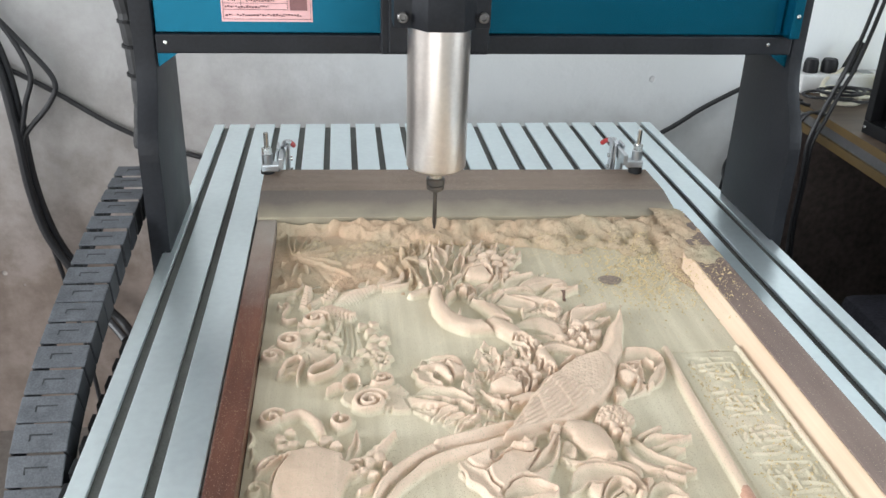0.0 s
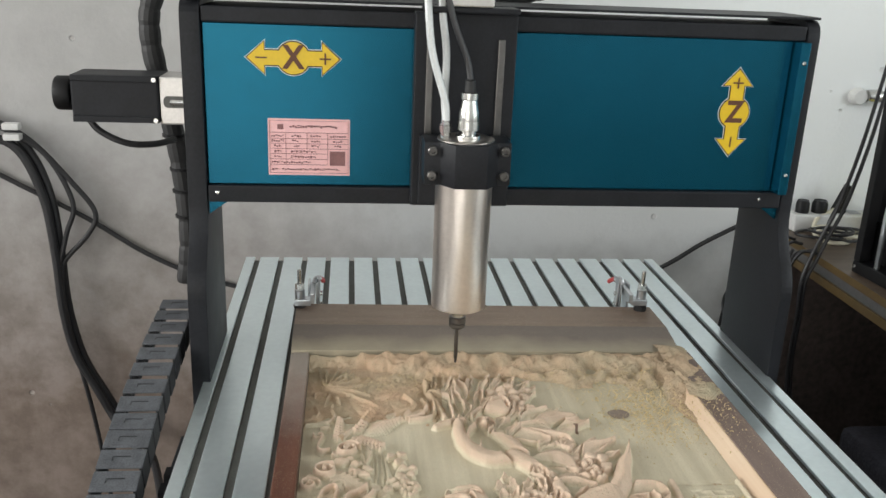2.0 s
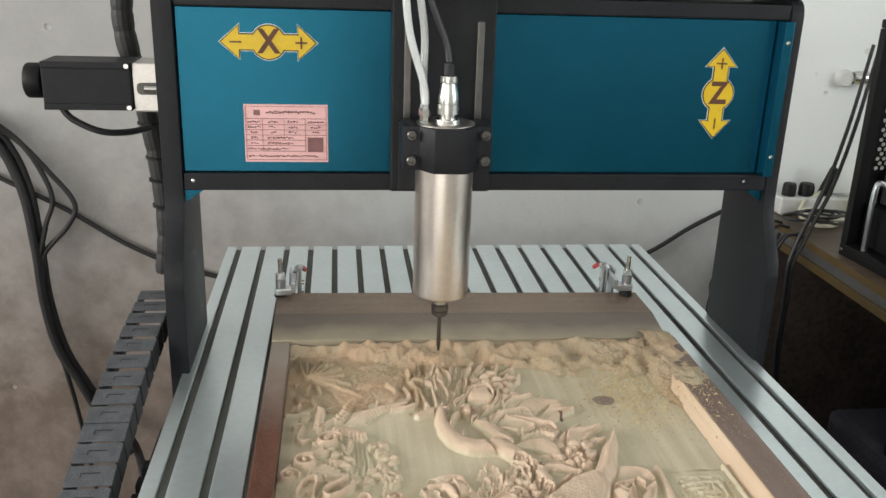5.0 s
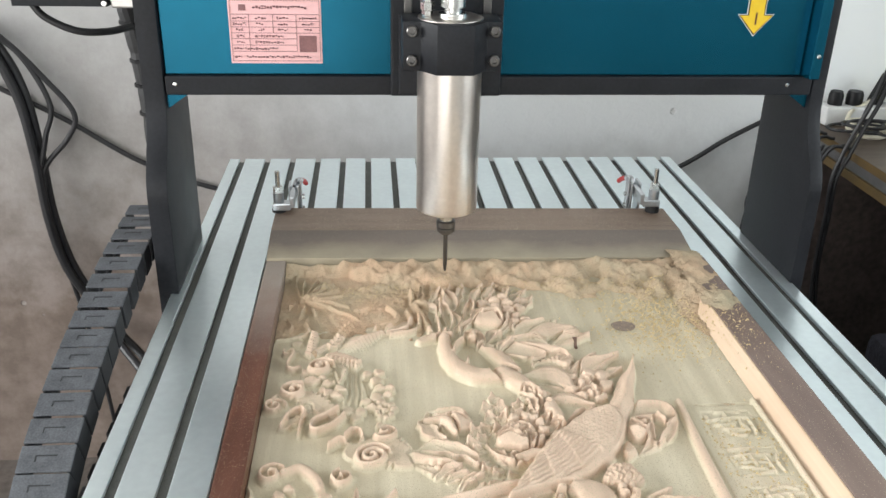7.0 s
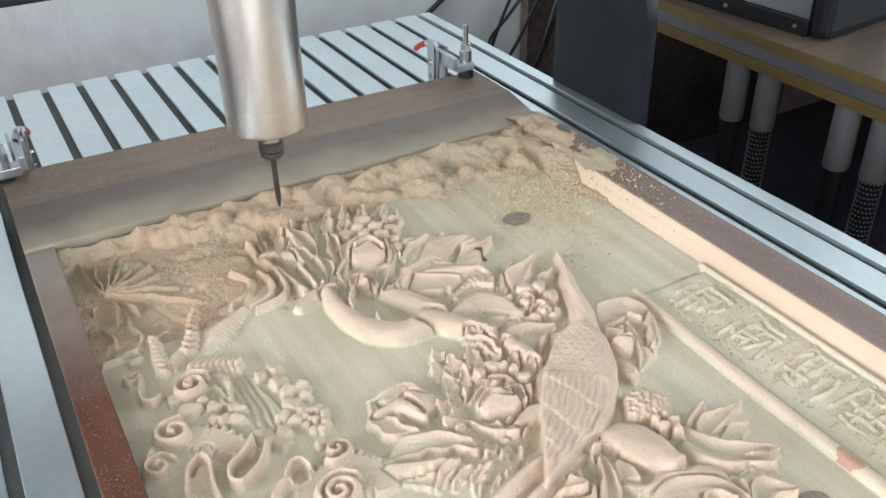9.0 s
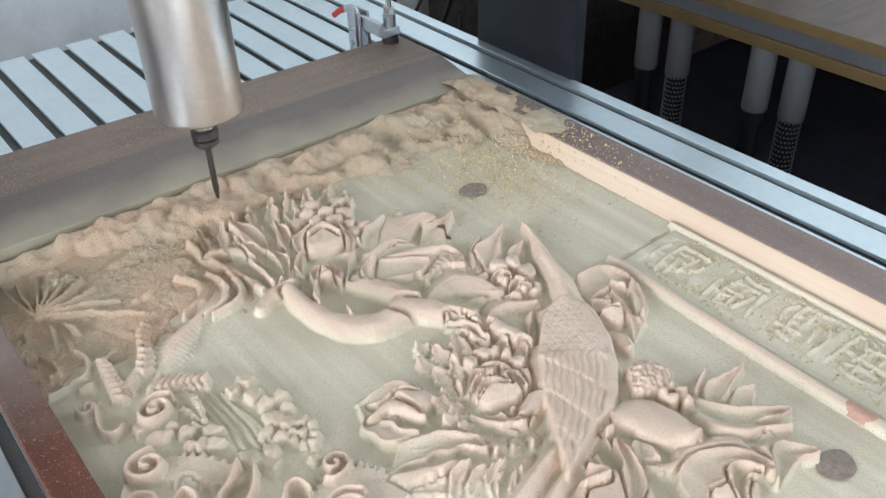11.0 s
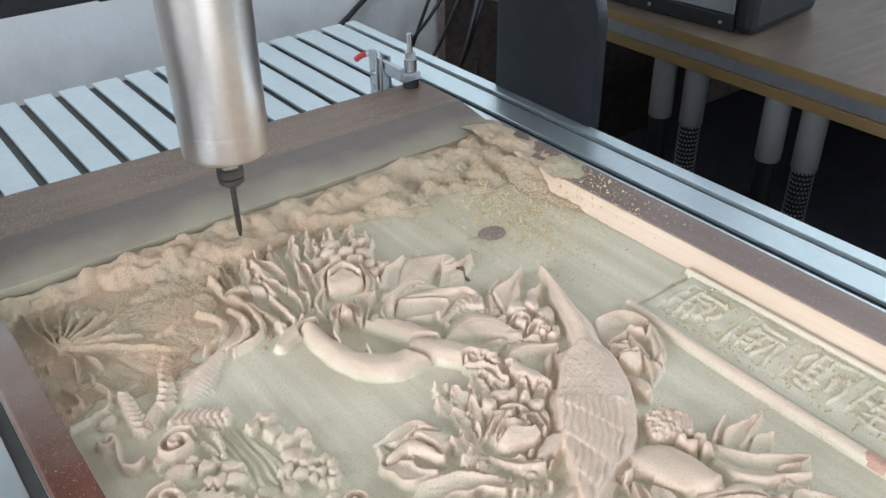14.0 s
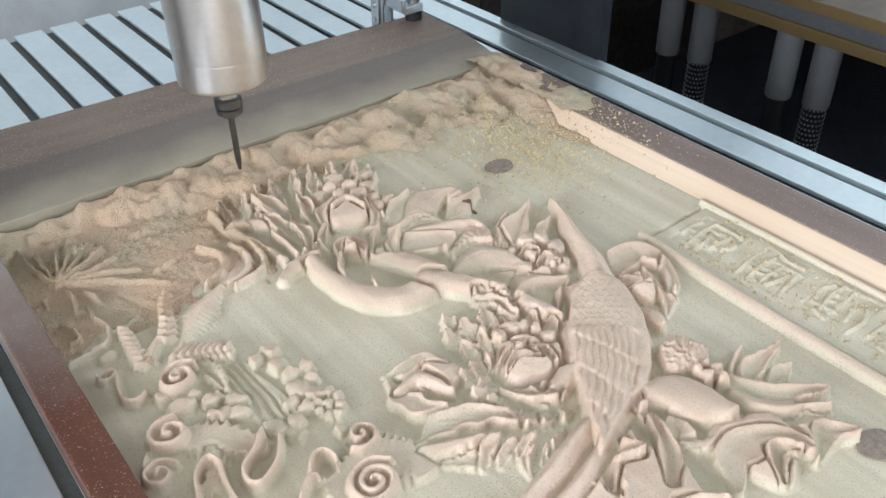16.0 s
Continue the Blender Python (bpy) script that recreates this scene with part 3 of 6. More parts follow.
for x, tip in ((-0.021, -0.046), (-0.0205, -0.030)):
    dy = 0.004 if tip < -0.04 else 0.013
    fit_ = part("hose_fitting", lathe([(0.0055, 1.1106), (0.0055, 1.115), (0.0068, 1.116), (0.0068, 1.123), (0.0055, 1.124), (0.005, 1.129)], (SX + x - 0.002, SY + dy - 0.004, 0), "z", 6), BRIGHT, spindle, "nickel hose fitting")
    part("water_hose", sweep([(SX + x - 0.002, SY + dy - 0.004, 1.127), (SX + x - 0.004, SY + dy, 1.15), (SX + tip + 0.006, SY + dy + 0.004, 1.2), (SX + tip, SY + dy + 0.008, 1.25), (SX + tip - 0.002, SY + 0.04, 1.33)], 0.0042), HOSE, spindle, "milky clear cooling hose")

# ---- drive motor on the side plate ----
dm = thing("stepper_motor", "black stepper motor on an aluminium mount", "motor")
mx0 = GX0 - 0.0225
part("mount", box(mx0 - 0.036, mx0, 1.335, 1.389, 1.0965, 1.1535, 0.002), CAST, dm, "milled aluminium mount with a slot")
# dark patch laid on the solid mount for the shade inside its slot
part("slot", prism(rounded([(mx0 - 0.032, 1.117), (mx0 - 0.001, 1.117), (mx0 - 0.001, 1.131), (mx0 - 0.032, 1.131)], [0.006, 0, 0, 0.006]), "y", 1.3345, 1.3352), SLOT, dm, "dark patch for the shaded slot over a coupling")
part("coupling", lathe([(0.004, 0), (0.004, 0.02)], (mx0 - 0.023, 1.333, 1.124), "x", 12), BRIGHT, dm)
body = part("body", box(mx0 - 0.138, mx0 - 0.0365, 1.334, 1.390, 1.0985, 1.154, 0.003), BLACK, dm)
for z in (1.0985, 1.1465):
    part("corner_rib", box(mx0 - 0.137, mx0 - 0.038, 1.3318, 1.337, z, z + 0.0075, 0.001), BLACK, body)
    part("screw", lathe([(0.0028, 0), (0.0028, -0.003)], (mx0 - 0.041, 1.3315, z + 0.0038), "y", 12), BRIGHT, body)
part("knob", lathe([(0.019, -0.162), (0.0205, -0.160), (0.0205, -0.145), (0.019, -0.143), (0.008, -0.1425), (0.008, -0.1385)], (mx0, 1.362, 1.128), "x", 28), BLACK_PLASTIC, dm, "black hand knob", 40)
part("lead", sweep([(mx0 - 0.128, 1.362, 1.0985), (mx0 - 0.115, 1.362, 1.082), (mx0 - 0.085, 1.365, 1.067), (mx0 - 0.055, 1.38, 1.0635), (mx0 - 0.035, 1.405, 1.065)], 0.0042), CABLE, dm)

# wrapped hose up the side and over the beam
hose = thing("cable_hose", "black wrapped cable hose behind the gantry", "cable hose")
part("sleeve", sweep([(-0.412, 1.432, 0.86), (-0.405, 1.432, 0.93), (-0.412, 1.434, 1.03), (-0.424, 1.434, 1.10), (-0.440, 1.436, 1.18), (-0.436, 1.437, 1.235), (-0.405, 1.438, 1.266), (-0.34, 1.438, 1.272), (-0.2, 1.438, 1.264), (-0.02, 1.438, 1.259), (0.05, 1.436, 1.263), (0.11, 1.43, 1.29), (0.14, 1.42, 1.34), (0.12, 1.41, 1.40), (0.02, 1.39, 1.43), (-0.06, 1.32, 1.40)], 0.0135, 14, 10, 0.08), RUBBER, hose)
for z, x in ((0.99, -0.409), (1.02, -0.411), (0.955, -0.407), (1.065, -0.418)):
    part("cable_tie", lathe([(0.0150, -0.0018), (0.0150, 0.0018)], (x, 1.433, z), "z", 16), BLACK_PLASTIC, hose)

hose.location.x = 0.008

# ---- drag chain ----
chain = thing("drag_chain", "dusty grey plastic cable drag chain", "cable chain")
run = spline([(0, 1.385, 0.853), (0, 1.25, 0.846), (0, 1.12, 0.828), (0, 1.02, 0.806), (0, 0.95, 0.780), (0, 0.905, 0.745), (0, 0.882, 0.700), (0, 0.886, 0.655), (0, 0.92, 0.620), (0, 0.98, 0.604), (0, 1.08, 0.60), (0, 1.2, 0.60)], 16)
links, walked, last = [], 0.0, run[0]
marks = [run[0]]
for p in run[1:]:
    walked += (p - last).length
    last = p
    if walked >= 0.0262:
        marks.append(p)
        walked = 0
link_body = link_win = link_side = None
for p, q in zip(marks, marks[1:]):
    mid, d = (p + q) / 2, (q - p).normalized()
    up = Vector((1, 0, 0)).cross(d)
    m = Matrix.Translation((-0.404, mid.y, mid.z)) @ Matrix((Vector((1, 0, 0)), -d, -up)).transposed().to_4x4()
    ln = new("link")
    ln.parent, ln.matrix_local = chain, m
    if link_body is None:
        link_body = part("plate", box(-0.0225, 0.0225, -0.0128, 0.0128, -0.002, 0.0, 0.001), CHAIN, ln).data
        # latch marks and cheeks carry their shade in a darker colour
        link_win = part("latch", box(-0.008, 0.009, 0.002, 0.0032, 0.0, 0.0004, bm=box(-0.009, -0.008, -0.003, 0.0032, 0.0, 0.0004)), CHAIN_SHADE, ln).data
        link_side = part("cheek", box(-0.0225, -0.0190, -0.0126, 0.0126, -0.030, -0.0021, 0.001), CHAIN_SHADE, ln).data
        link_far = part("cheek", box(0.0190, 0.0225, -0.0126, 0.0126, -0.030, -0.0021, 0.001), CHAIN_SHADE, ln).data
    else:
        for nm, data in (("plate", link_body), ("latch", link_win), ("cheek", link_side), ("cheek", link_far)):
            new(nm, data).parent = ln
tray = thing("chain_tray", "black perforated tray beside the bed", "tray")
part("floor", box(-0.436, -0.384, 0.80, 1.42, 0.562, 0.566), BLACK, tray)
part("side", box(-0.384, -0.3775, 0.80, 1.20, 0.52, 0.60, 0.001), BLACK, tray)
part("bracket", box(-0.3765, -0.356, 1.0, 1.05, 0.53, 0.56, 0.001), BLACK, tray)
for k in range(14):
    y = 0.70 + 0.03 * k
    part("slat", box(-0.374, -0.357, y, y + 0.018, 0.752, 0.768, 0.001), BLACK_PLASTIC, tray)
part("rail", box(-0.3755, -0.3555, 0.66, 1.2, 0.740, 0.7515, 0.001), BLACK, tray)

# ---- the carved board ----
BX0, BX1, BY0, BY1, BZ = -0.2505, 0.252, 0.48, 1.398, 0.840
CX0, CX1, CY0, CY1 = -0.2275, 0.2275, 0.56, 1.268
STILE, LOW, FLOOR_Z = 0.8275, 0.8245, 0.812
board = thing("carved_board", "pale wooden panel carved with flowers and a bird, dark frame", "carved panel")
part("left_stile", box(BX0, CX0 - 0.0005, BY0, CY1, BED + 0.0005, STILE, 0.0016), STAINED, board, "red-brown stained edge with dust")
part("right_stile", box(CX1 + 0.0005, 0.262, BY0, CY1, BED + 0.0005, LOW, 0.0012), DUSTY, board, "brown edge dulled by dust")
back = prism([(CY1 + 0.0005, BED + 0.0005), (BY1, BED + 0.0005), (BY1, BZ), (1.326, BZ), (CY1 + 0.0005, 0.830)], "x", BX0, BX1, 0.0008)
for v in back.verts:
    if v.co.z > 0.82:
        v.co.z -= 0.006 * (v.co.x - BX0) / (BX1 - BX0)
part("back_rail", back, RAIL, board, "brown back rail covered in fine dust")
part("front_rail", box(CX0, CX1, BY0, CY0 - 0.0005, BED + 0.0005, STILE, 0.0012), STAINED, board)

NX, NY = 590, 918
gx, gy = np.linspace(CX0, CX1, NX), np.linspace(CY0, CY1, NY)
U, V = np.meshgrid(gx, gy)
H = np.zeros_like(U)


def window_of(x0, y0, x1, y1, pad):
    i0, i1 = np.searchsorted(gx, (min(x0, x1) - pad, max(x0, x1) + pad))
    j0, j1 = np.searchsorted(gy, (min(y0, y1) - pad, max(y0, y1) + pad))
    return slice(max(j0, 0), min(j1, NY)), slice(max(i0, 0), min(i1, NX))


def soft(v):
    v = np.clip(v, 0, 1)
    return v * v * (3 - 2 * v)


def raise_to(w, z, mask):
    H[w] = np.maximum(H[w], z * mask)


def lay(w, z, mask):
    """Lays a form over what is carved there already, cut off sharply at its rim."""
    H[w] = H[w] * (1 - mask) + np.maximum(z, 0.45 * H[w]) * mask


def local(x0, y0, x1, y1, pad):
    w = window_of(x0, y0, x1, y1, pad)
    u, v = U[w] - x0, V[w] - y0
    d = math.hypot(x1 - x0, y1 - y0) + 1e-6
    cx, cy = (x1 - x0) / d, (y1 - y0) / d
    return w, (u * cx + v * cy) / d, -u * cy + v * cx, d


def along_curve(pts, pad):
    """For each cell near a curve: its distance, its share of the way along, and its side."""
    line = [Vector((x, y, 0)) for x, y in pts]
    line = spline(line, 7) if len(line) > 2 else spline([line[0], (line[0] + line[1]) / 2, line[1]], 4)
    xs, ys = [p.x for p in line], [p.y for p in line]
    w = window_of(min(xs), min(ys), max(xs), max(ys), pad)
    u, v = U[w], V[w]
    best, along, side = np.full(u.shape, 9.0), np.zeros(u.shape), np.zeros(u.shape)
    for i, (a, b) in enumerate(zip(line, line[1:])):
        ex, ey = b.x - a.x, b.y - a.y
        L = ex * ex + ey * ey + 1e-12
        t = np.clip(((u - a.x) * ex + (v - a.y) * ey) / L, 0, 1)
        d = np.hypot(u - a.x - t * ex, v - a.y - t * ey)
        near = d < best
        best = np.where(near, d, best)
        along = np.where(near, (i + t) / (len(line) - 1), along)
        side = np.where(near, np.sign(ex * (v - a.y) - ey * (u - a.x)), side)
    return w, best, along, side


def blade(pts, widths, h0, h1, form, frill=0):
    """A petal or leaf along a curve, widths from root to tip, from height h0 to h1."""
    w, best, s, side = along_curve(pts, max(widths))
    if not best.size:
        return
    ph = (pts[0][0] * 731 + pts[0][1] * 417) % 6.28
    half = np.interp(s, np.linspace(0, 1, len(widths)), widths) / 2
    half = half * (1 + (0.16 * np.sin(6.28 * frill * s + ph + 0.6 * side) if frill else 0.05 * np.sin(9 * s + ph)))
    half = np.maximum(half, 1e-4)
    k = np.clip(side * best / half, -1.3, 1.3)
    a = np.clip(np.abs(k), 0, 1)
    z = h0 + (h1 - h0) * s
    if form == "dome":
        z = z * (0.38 + 0.62 * np.sqrt(1 - a * a))
    elif form == "cup":
        z = z * (0.46 + 0.50 * a**2.0 + 0.10 * np.sin(3.1 * k + ph)) + 0.22 * h1 * s**3
    elif form == "roof":
        z = z * (1.02 - 0.50 * a**1.3 + 0.05 * np.sin(5 * k + ph)) - 0.0004 * np.exp(-((best / 0.0008) ** 2))
    elif form == "fold":
        z = z * (0.74 + 0.30 * np.cos(3.4 * k + ph)) * (1 - 0.25 * a**4)
    elif form == "ribs":
        z = z * (0.55 + 0.45 * np.sqrt(1 - a * a)) + 0.0004 * np.sin(s * 60)
    else:
        z = z * (0.86 - 0.10 * (1 - a) + 0.14 * a**6)
    H[w] *= 1 - 0.55 * soft((half + 0.0022 - best) / 0.0016) * (best > half)
    lay(w, z, soft((half - best) / 0.0009))


def bead(x, y, r, h, stipple=0.0):
    """A rounded knob, bud or scallop."""
    w = window_of(x - r, y - r, x + r, y + r, 0.002)
    u, v = (U[w] - x) / r, (V[w] - y) / r
    ph = (x * 731 + y * 417) % 6.28
    if r < 0.0095:
        u, v = u + 0.30 * v * math.cos(ph), v * (1 + 0.25 * math.sin(ph))
    turn = np.arctan2(v, u)
    k = np.clip(1 - (u * u + v * v) * (1 + 0.20 * np.sin(3 * turn + ph) + 0.10 * np.sin(5 * turn - ph)), 0, 1)
    z = h * (0.42 + 0.58 * np.sqrt(k)) if r > 0.0095 else h * (0.60 + 0.34 * np.sqrt(k)) * (1 + 0.14 * u * math.cos(ph) + 0.14 * v * math.sin(ph))
    if stipple:
        z = z + stipple * np.sin(U[w] * 1500 + 2 * np.sin(V[w] * 700)) * np.sin(V[w] * 1500 + 1.4 * np.sin(U[w] * 600))
    raise_to(w, z, soft(k * 5))


def ridge(pts, rad, h, grow=1.0):
    """A rounded stem or ribbon along a curve, tapering by grow."""
    w, best, along, _ = along_curve(pts, rad * 1.5)
    if not best.size:
        return
    r = rad * (1 + (grow - 1) * along) * (0.80 + 0.20 * np.sin(math.pi * np.clip(along * 0.94 + 0.03, 0, 1)))
    k = np.clip(1 - (best / r) ** 2, 0, 1)
    raise_to(w, h * (0.30 + 0.70 * np.sqrt(k)), soft(k * 5))


def frond(x0, y0, x1, y1, wid, h0, h1):
    """A fern leaf: a row of curled lobes on both sides of a stem."""
    n = 8
    dx, dy = x1 - x0, y1 - y0
    d = math.hypot(dx, dy)
    nx_, ny_ = -dy / d, dx / d
    for k in range(n):
        s = (k + 0.3) / n
        r = wid * 0.55 * (1.0 - 0.6 * s)
        for side in (1, -1):
            bx, by = x0 + dx * s, y0 + dy * s
            tip = (bx + side * nx_ * r + dx / d * r * 0.6, by + side * ny_ * r + dy / d * r * 0.6)
            ridge([(bx, by), tip], 0.0026, (h0 + (h1 - h0) * s) * (1.0 if side > 0 else 0.8))
    ridge([(x0, y0), (x1, y1)], 0.0020, h1 * 0.7)


def scroll(x, y, r, h, turns, a0):
    """A curled cloud: a low plate with a spiral ribbon standing on it."""
    bead(x, y, r, h * 0.50)
    n = int(9 * turns) + 3
    ridge([(x + r * (1 - 0.85 * k / n) * math.cos(a0 + 6.28 * turns * k / n), y + r * (1 - 0.85 * k / n) * math.sin(a0 + 6.28 * turns * k / n)) for k in range(n + 1)], r * 0.19, h)


def bird(a, b):
    """A perched bird from shoulder a to rump b: body, folded wing with feather rows."""
    w, s, q, d = local(*a, *b, 0.05)
    half = 0.0262 * np.sqrt(np.clip(1 - ((s - 0.40) / 0.66) ** 2, 0, 1))
    k = q / np.maximum(half, 1e-4)
    lay(w, 0.0075 + 0.0045 * np.sqrt(np.clip(1 - k * k, 0, 1)), soft((half - np.abs(q)) / 0.003))
    # small scales on the shoulder, long overlapping quills behind
    q2 = q + 0.002 + 0.008 * s * s
    hw = 0.0222 * np.sin(math.pi * np.clip((s + 0.22) / 1.75, 0, 1) ** 0.70) ** 0.8
    k2 = np.clip(q2 / np.maximum(hw, 1e-4), -1, 1)
    row = s * 17 + 1.0 * np.abs(np.sin(q2 * 520 + 1.57 * np.floor(s * 17)))
    scales = 0.0007 * (row - np.floor(row))
    quill = (q2 * 230 + 1.6 * s + 0.12 * np.sin(s * 30)) % 1.0
    tips = (s * 3.2 - 0.55 * k2) % 1.0
    z = 0.0098 + 0.0038 * np.sqrt(np.clip(1 - k2 * k2, 0, 1)) - 0.0016 * np.clip(s, 0, 2)
    lay(w, z + np.where(s < 0.42, scales, 0.0011 * quill + 0.0006 * tips), soft((hw - np.abs(q2)) / 0.0015))


def tablet():
    """A long inscribed tablet: raised borders and cut seal signs, shown as plain strokes."""
    x0, x1, yt, yb = 0.1445, 0.2065, 0.985, 0.56
    ridge([(0.1405, yt + 0.002), (0.1365, 0.90), (0.1350, 0.80), (0.1345, yb)], 0.0048, 0.0062)
    ridge([(x1 + 0.0030, yt + 0.004), (x1 + 0.0030, 0.8), (x1 + 0.0030, yb)], 0.0026, 0.0042)
    w = window_of(x0, yb, x1, yt, 0.0)
    H[w] = np.maximum(H[w], 0.0008)
    w = window_of(x0 - 0.001, yt - 0.0013, x1, yt + 0.0013, 0.0)
    H[w] = -0.0030
    g = random.Random(8)
    for cy in (0.957, 0.905, 0.856, 0.811, 0.763, 0.715):
        cx = 0.1775 + 0.03 * (0.957 - cy)
        w = window_of(cx - 0.0215, cy - 0.018, cx + 0.0215, cy + 0.018, 0.0)
        H[w] = -0.0003
        for k in range(5):
            py = cy - 0.016 + 0.0080 * k + g.uniform(-0.0010, 0.0010)
            a, b = g.uniform(-0.021, -0.004), g.uniform(0.004, 0.021)
            ridge([(cx + a, py + g.uniform(-0.003, 0.003)), (cx + (a + b) / 2, py + g.uniform(-0.0025, 0.0025)), (cx + b, py + g.uniform(-0.003, 0.003))], 0.0016, g.uniform(0.0014, 0.0030))
        for k in range(5):
            px = cx - 0.0185 + 0.0092 * k + g.uniform(-0.0012, 0.0012)
            a, b = g.uniform(-0.017, 0.004), g.uniform(0.005, 0.017)
            ridge([(px + g.uniform(-0.003, 0.003), cy + min(a, b - 0.006)), (px + g.uniform(-0.002, 0.002), cy + (a + b) / 2), (px + g.uniform(-0.003, 0.003), cy + b)], 0.0015, g.uniform(0.0014, 0.0028))


# dusty hill with crescent folds and a fan of grass
bead(-0.1395, 1.1710, 0.0433, 0.0035)
bead(-0.1092, 1.1457, 0.0235, 0.0045)
ridge([(-0.1142, 1.1677), (-0.1061, 1.149), (-0.1125, 1.1325), (-0.1263, 1.1278)], 0.00445, 0.007, 0.5)
ridge([(-0.096, 1.1581), (-0.0926, 1.1381), (-0.1029, 1.1216), (-0.1191, 1.1173)], 0.00395, 0.007, 0.5)
ridge([(-0.0838, 1.1517), (-0.0848, 1.1283), (-0.097, 1.1167), (-0.1122, 1.1132)], 0.0035, 0.007, 0.5)
ridge([(-0.1484, 1.163), (-0.1346, 1.1667)], 0.00185, 0.006)
ridge([(-0.206, 1.1911), (-0.2124, 1.2188), (-0.2162, 1.2473)], 0.00225, 0.0055, 0.45)
ridge([(-0.206, 1.1911), (-0.205, 1.2153), (-0.2051, 1.2401)], 0.00195, 0.0055, 0.45)
ridge([(-0.206, 1.1911), (-0.1973, 1.2132), (-0.1892, 1.2378)], 0.002, 0.0055, 0.45)
ridge([(-0.206, 1.1911), (-0.1925, 1.211), (-0.1788, 1.2329)], 0.0023, 0.0055, 0.45)
ridge([(-0.206, 1.1911), (-0.1887, 1.2062), (-0.1716, 1.2234)], 0.00275, 0.0055, 0.45)
ridge([(-0.206, 1.1911), (-0.1853, 1.2002), (-0.1654, 1.2113)], 0.0033, 0.0055, 0.45)
ridge([(-0.206, 1.1911), (-0.1829, 1.1916), (-0.1632, 1.1957)], 0.00365, 0.0055, 0.45)
ridge([(-0.206, 1.1911), (-0.1782, 1.1829), (-0.1553, 1.1708)], 0.0037, 0.0055, 0.45)
ridge([(-0.206, 1.1911), (-0.1775, 1.1743), (-0.1454, 1.1467)], 0.00355, 0.0055, 0.45)
blade([(-0.2029, 1.1864), (-0.2007, 1.1708), (-0.2066, 1.1491)], (0.0016, 0.0045, 0.0007,), 0.004, 0.006, "dome")
blade([(-0.1951, 1.1785), (-0.1894, 1.1646), (-0.1876, 1.1511)], (0.0019, 0.0047, 0.0008,), 0.004, 0.006, "dome")
blade([(-0.2131, 1.1866), (-0.218, 1.1792), (-0.2187, 1.1701)], (0.0012, 0.0034, 0.001,), 0.003, 0.005, "dome")
blade([(-0.1957, 1.1611), (-0.1971, 1.1498), (-0.2013, 1.1402)], (0.001, 0.0032, 0.0007,), 0.003, 0.005, "dome")
ridge([(-0.2173, 1.1476), (-0.2136, 1.1377), (-0.2132, 1.1265), (-0.219, 1.1259)], 0.00185, 0.005, 0.6)
ridge([(-0.1989, 1.1406), (-0.1953, 1.1265), (-0.2016, 1.1153), (-0.2109, 1.1149)], 0.00195, 0.0055, 0.6)
ridge([(-0.2257, 1.1105), (-0.2146, 1.113), (-0.2009, 1.1123)], 0.0018, 0.004)
# fern leaves
blade([(-0.1638, 1.0885), (-0.1467, 1.1038), (-0.1209, 1.1187)], (0.0057, 0.0294, 0.0049,), 0.003, 0.007, "roof", 14)
frond(-0.1716, 1.0919, -0.1501, 1.1375, 0.0086, 0.0068, 0.0085)
frond(-0.1906, 1.0782, -0.1889, 1.1213, 0.0095, 0.0064, 0.008)
frond(-0.1752, 1.0771, -0.1428, 1.0587, 0.0176, 0.0064, 0.008)
frond(-0.1873, 1.0813, -0.1743, 1.0968, 0.0071, 0.0048, 0.006)
# curled cloud ribbons, rosettes and scalloped leaves
ridge([(-0.145, 1.0512), (-0.1447, 1.02), (-0.1463, 0.9926)], 0.0014, 0.0022)
ridge([(-0.1402, 1.0474), (-0.1406, 1.0161), (-0.1428, 0.9887)], 0.0014, 0.0022)
ridge([(-0.1511, 1.0486), (-0.1506, 1.0195), (-0.152, 0.9939)], 0.0014, 0.0022)
ridge([(-0.1565, 1.0431), (-0.1557, 1.019), (-0.1569, 0.9978)], 0.00135, 0.0022)
ridge([(-0.14, 1.0378), (-0.1384, 1.014), (-0.1389, 0.9932)], 0.00145, 0.0022)
scroll(-0.2105, 1.0856, 0.0064, 0.007, 1.1, 2.4)
ridge([(-0.2068, 1.0812), (-0.21, 1.0684), (-0.2101, 1.058), (-0.2042, 1.0545), (-0.1978, 1.0585)], 0.00155, 0.007)
bead(-0.2049, 1.1021, 0.0062, 0.005)
bead(-0.1909, 1.0506, 0.0052, 0.0065)
bead(-0.1868, 1.0349, 0.0070, 0.0065)
bead(-0.1779, 1.0373, 0.0045, 0.0065)
bead(-0.1730, 1.0277, 0.0058, 0.0065)
bead(-0.1640, 1.0290, 0.0058, 0.0065)
bead(-0.1604, 1.0193, 0.0058, 0.0065)
bead(-0.1628, 1.0090, 0.0057, 0.0065)
bead(-0.1700, 1.0126, 0.0051, 0.0065)
bead(-0.1758, 1.0161, 0.0047, 0.0065)
blade([(-0.1698, 1.0651), (-0.1619, 1.0526), (-0.1625, 1.0292)], (0.0044, 0.0147, 0.0032,), 0.004, 0.008, "cup", 9)
scroll(-0.1797, 1.0544, 0.0125, 0.009, 1.7, 0.4)
bead(-0.1792, 1.0561, 0.0033, 0.0095)
bead(-0.1349, 1.0430, 0.0048, 0.0065)
bead(-0.1257, 1.0458, 0.0052, 0.0065)
bead(-0.1283, 1.0314, 0.0057, 0.0065)
bead(-0.1258, 1.0209, 0.0060, 0.0065)
bead(-0.1167, 1.0196, 0.0054, 0.0065)
bead(-0.1189, 1.0093, 0.0050, 0.0065)
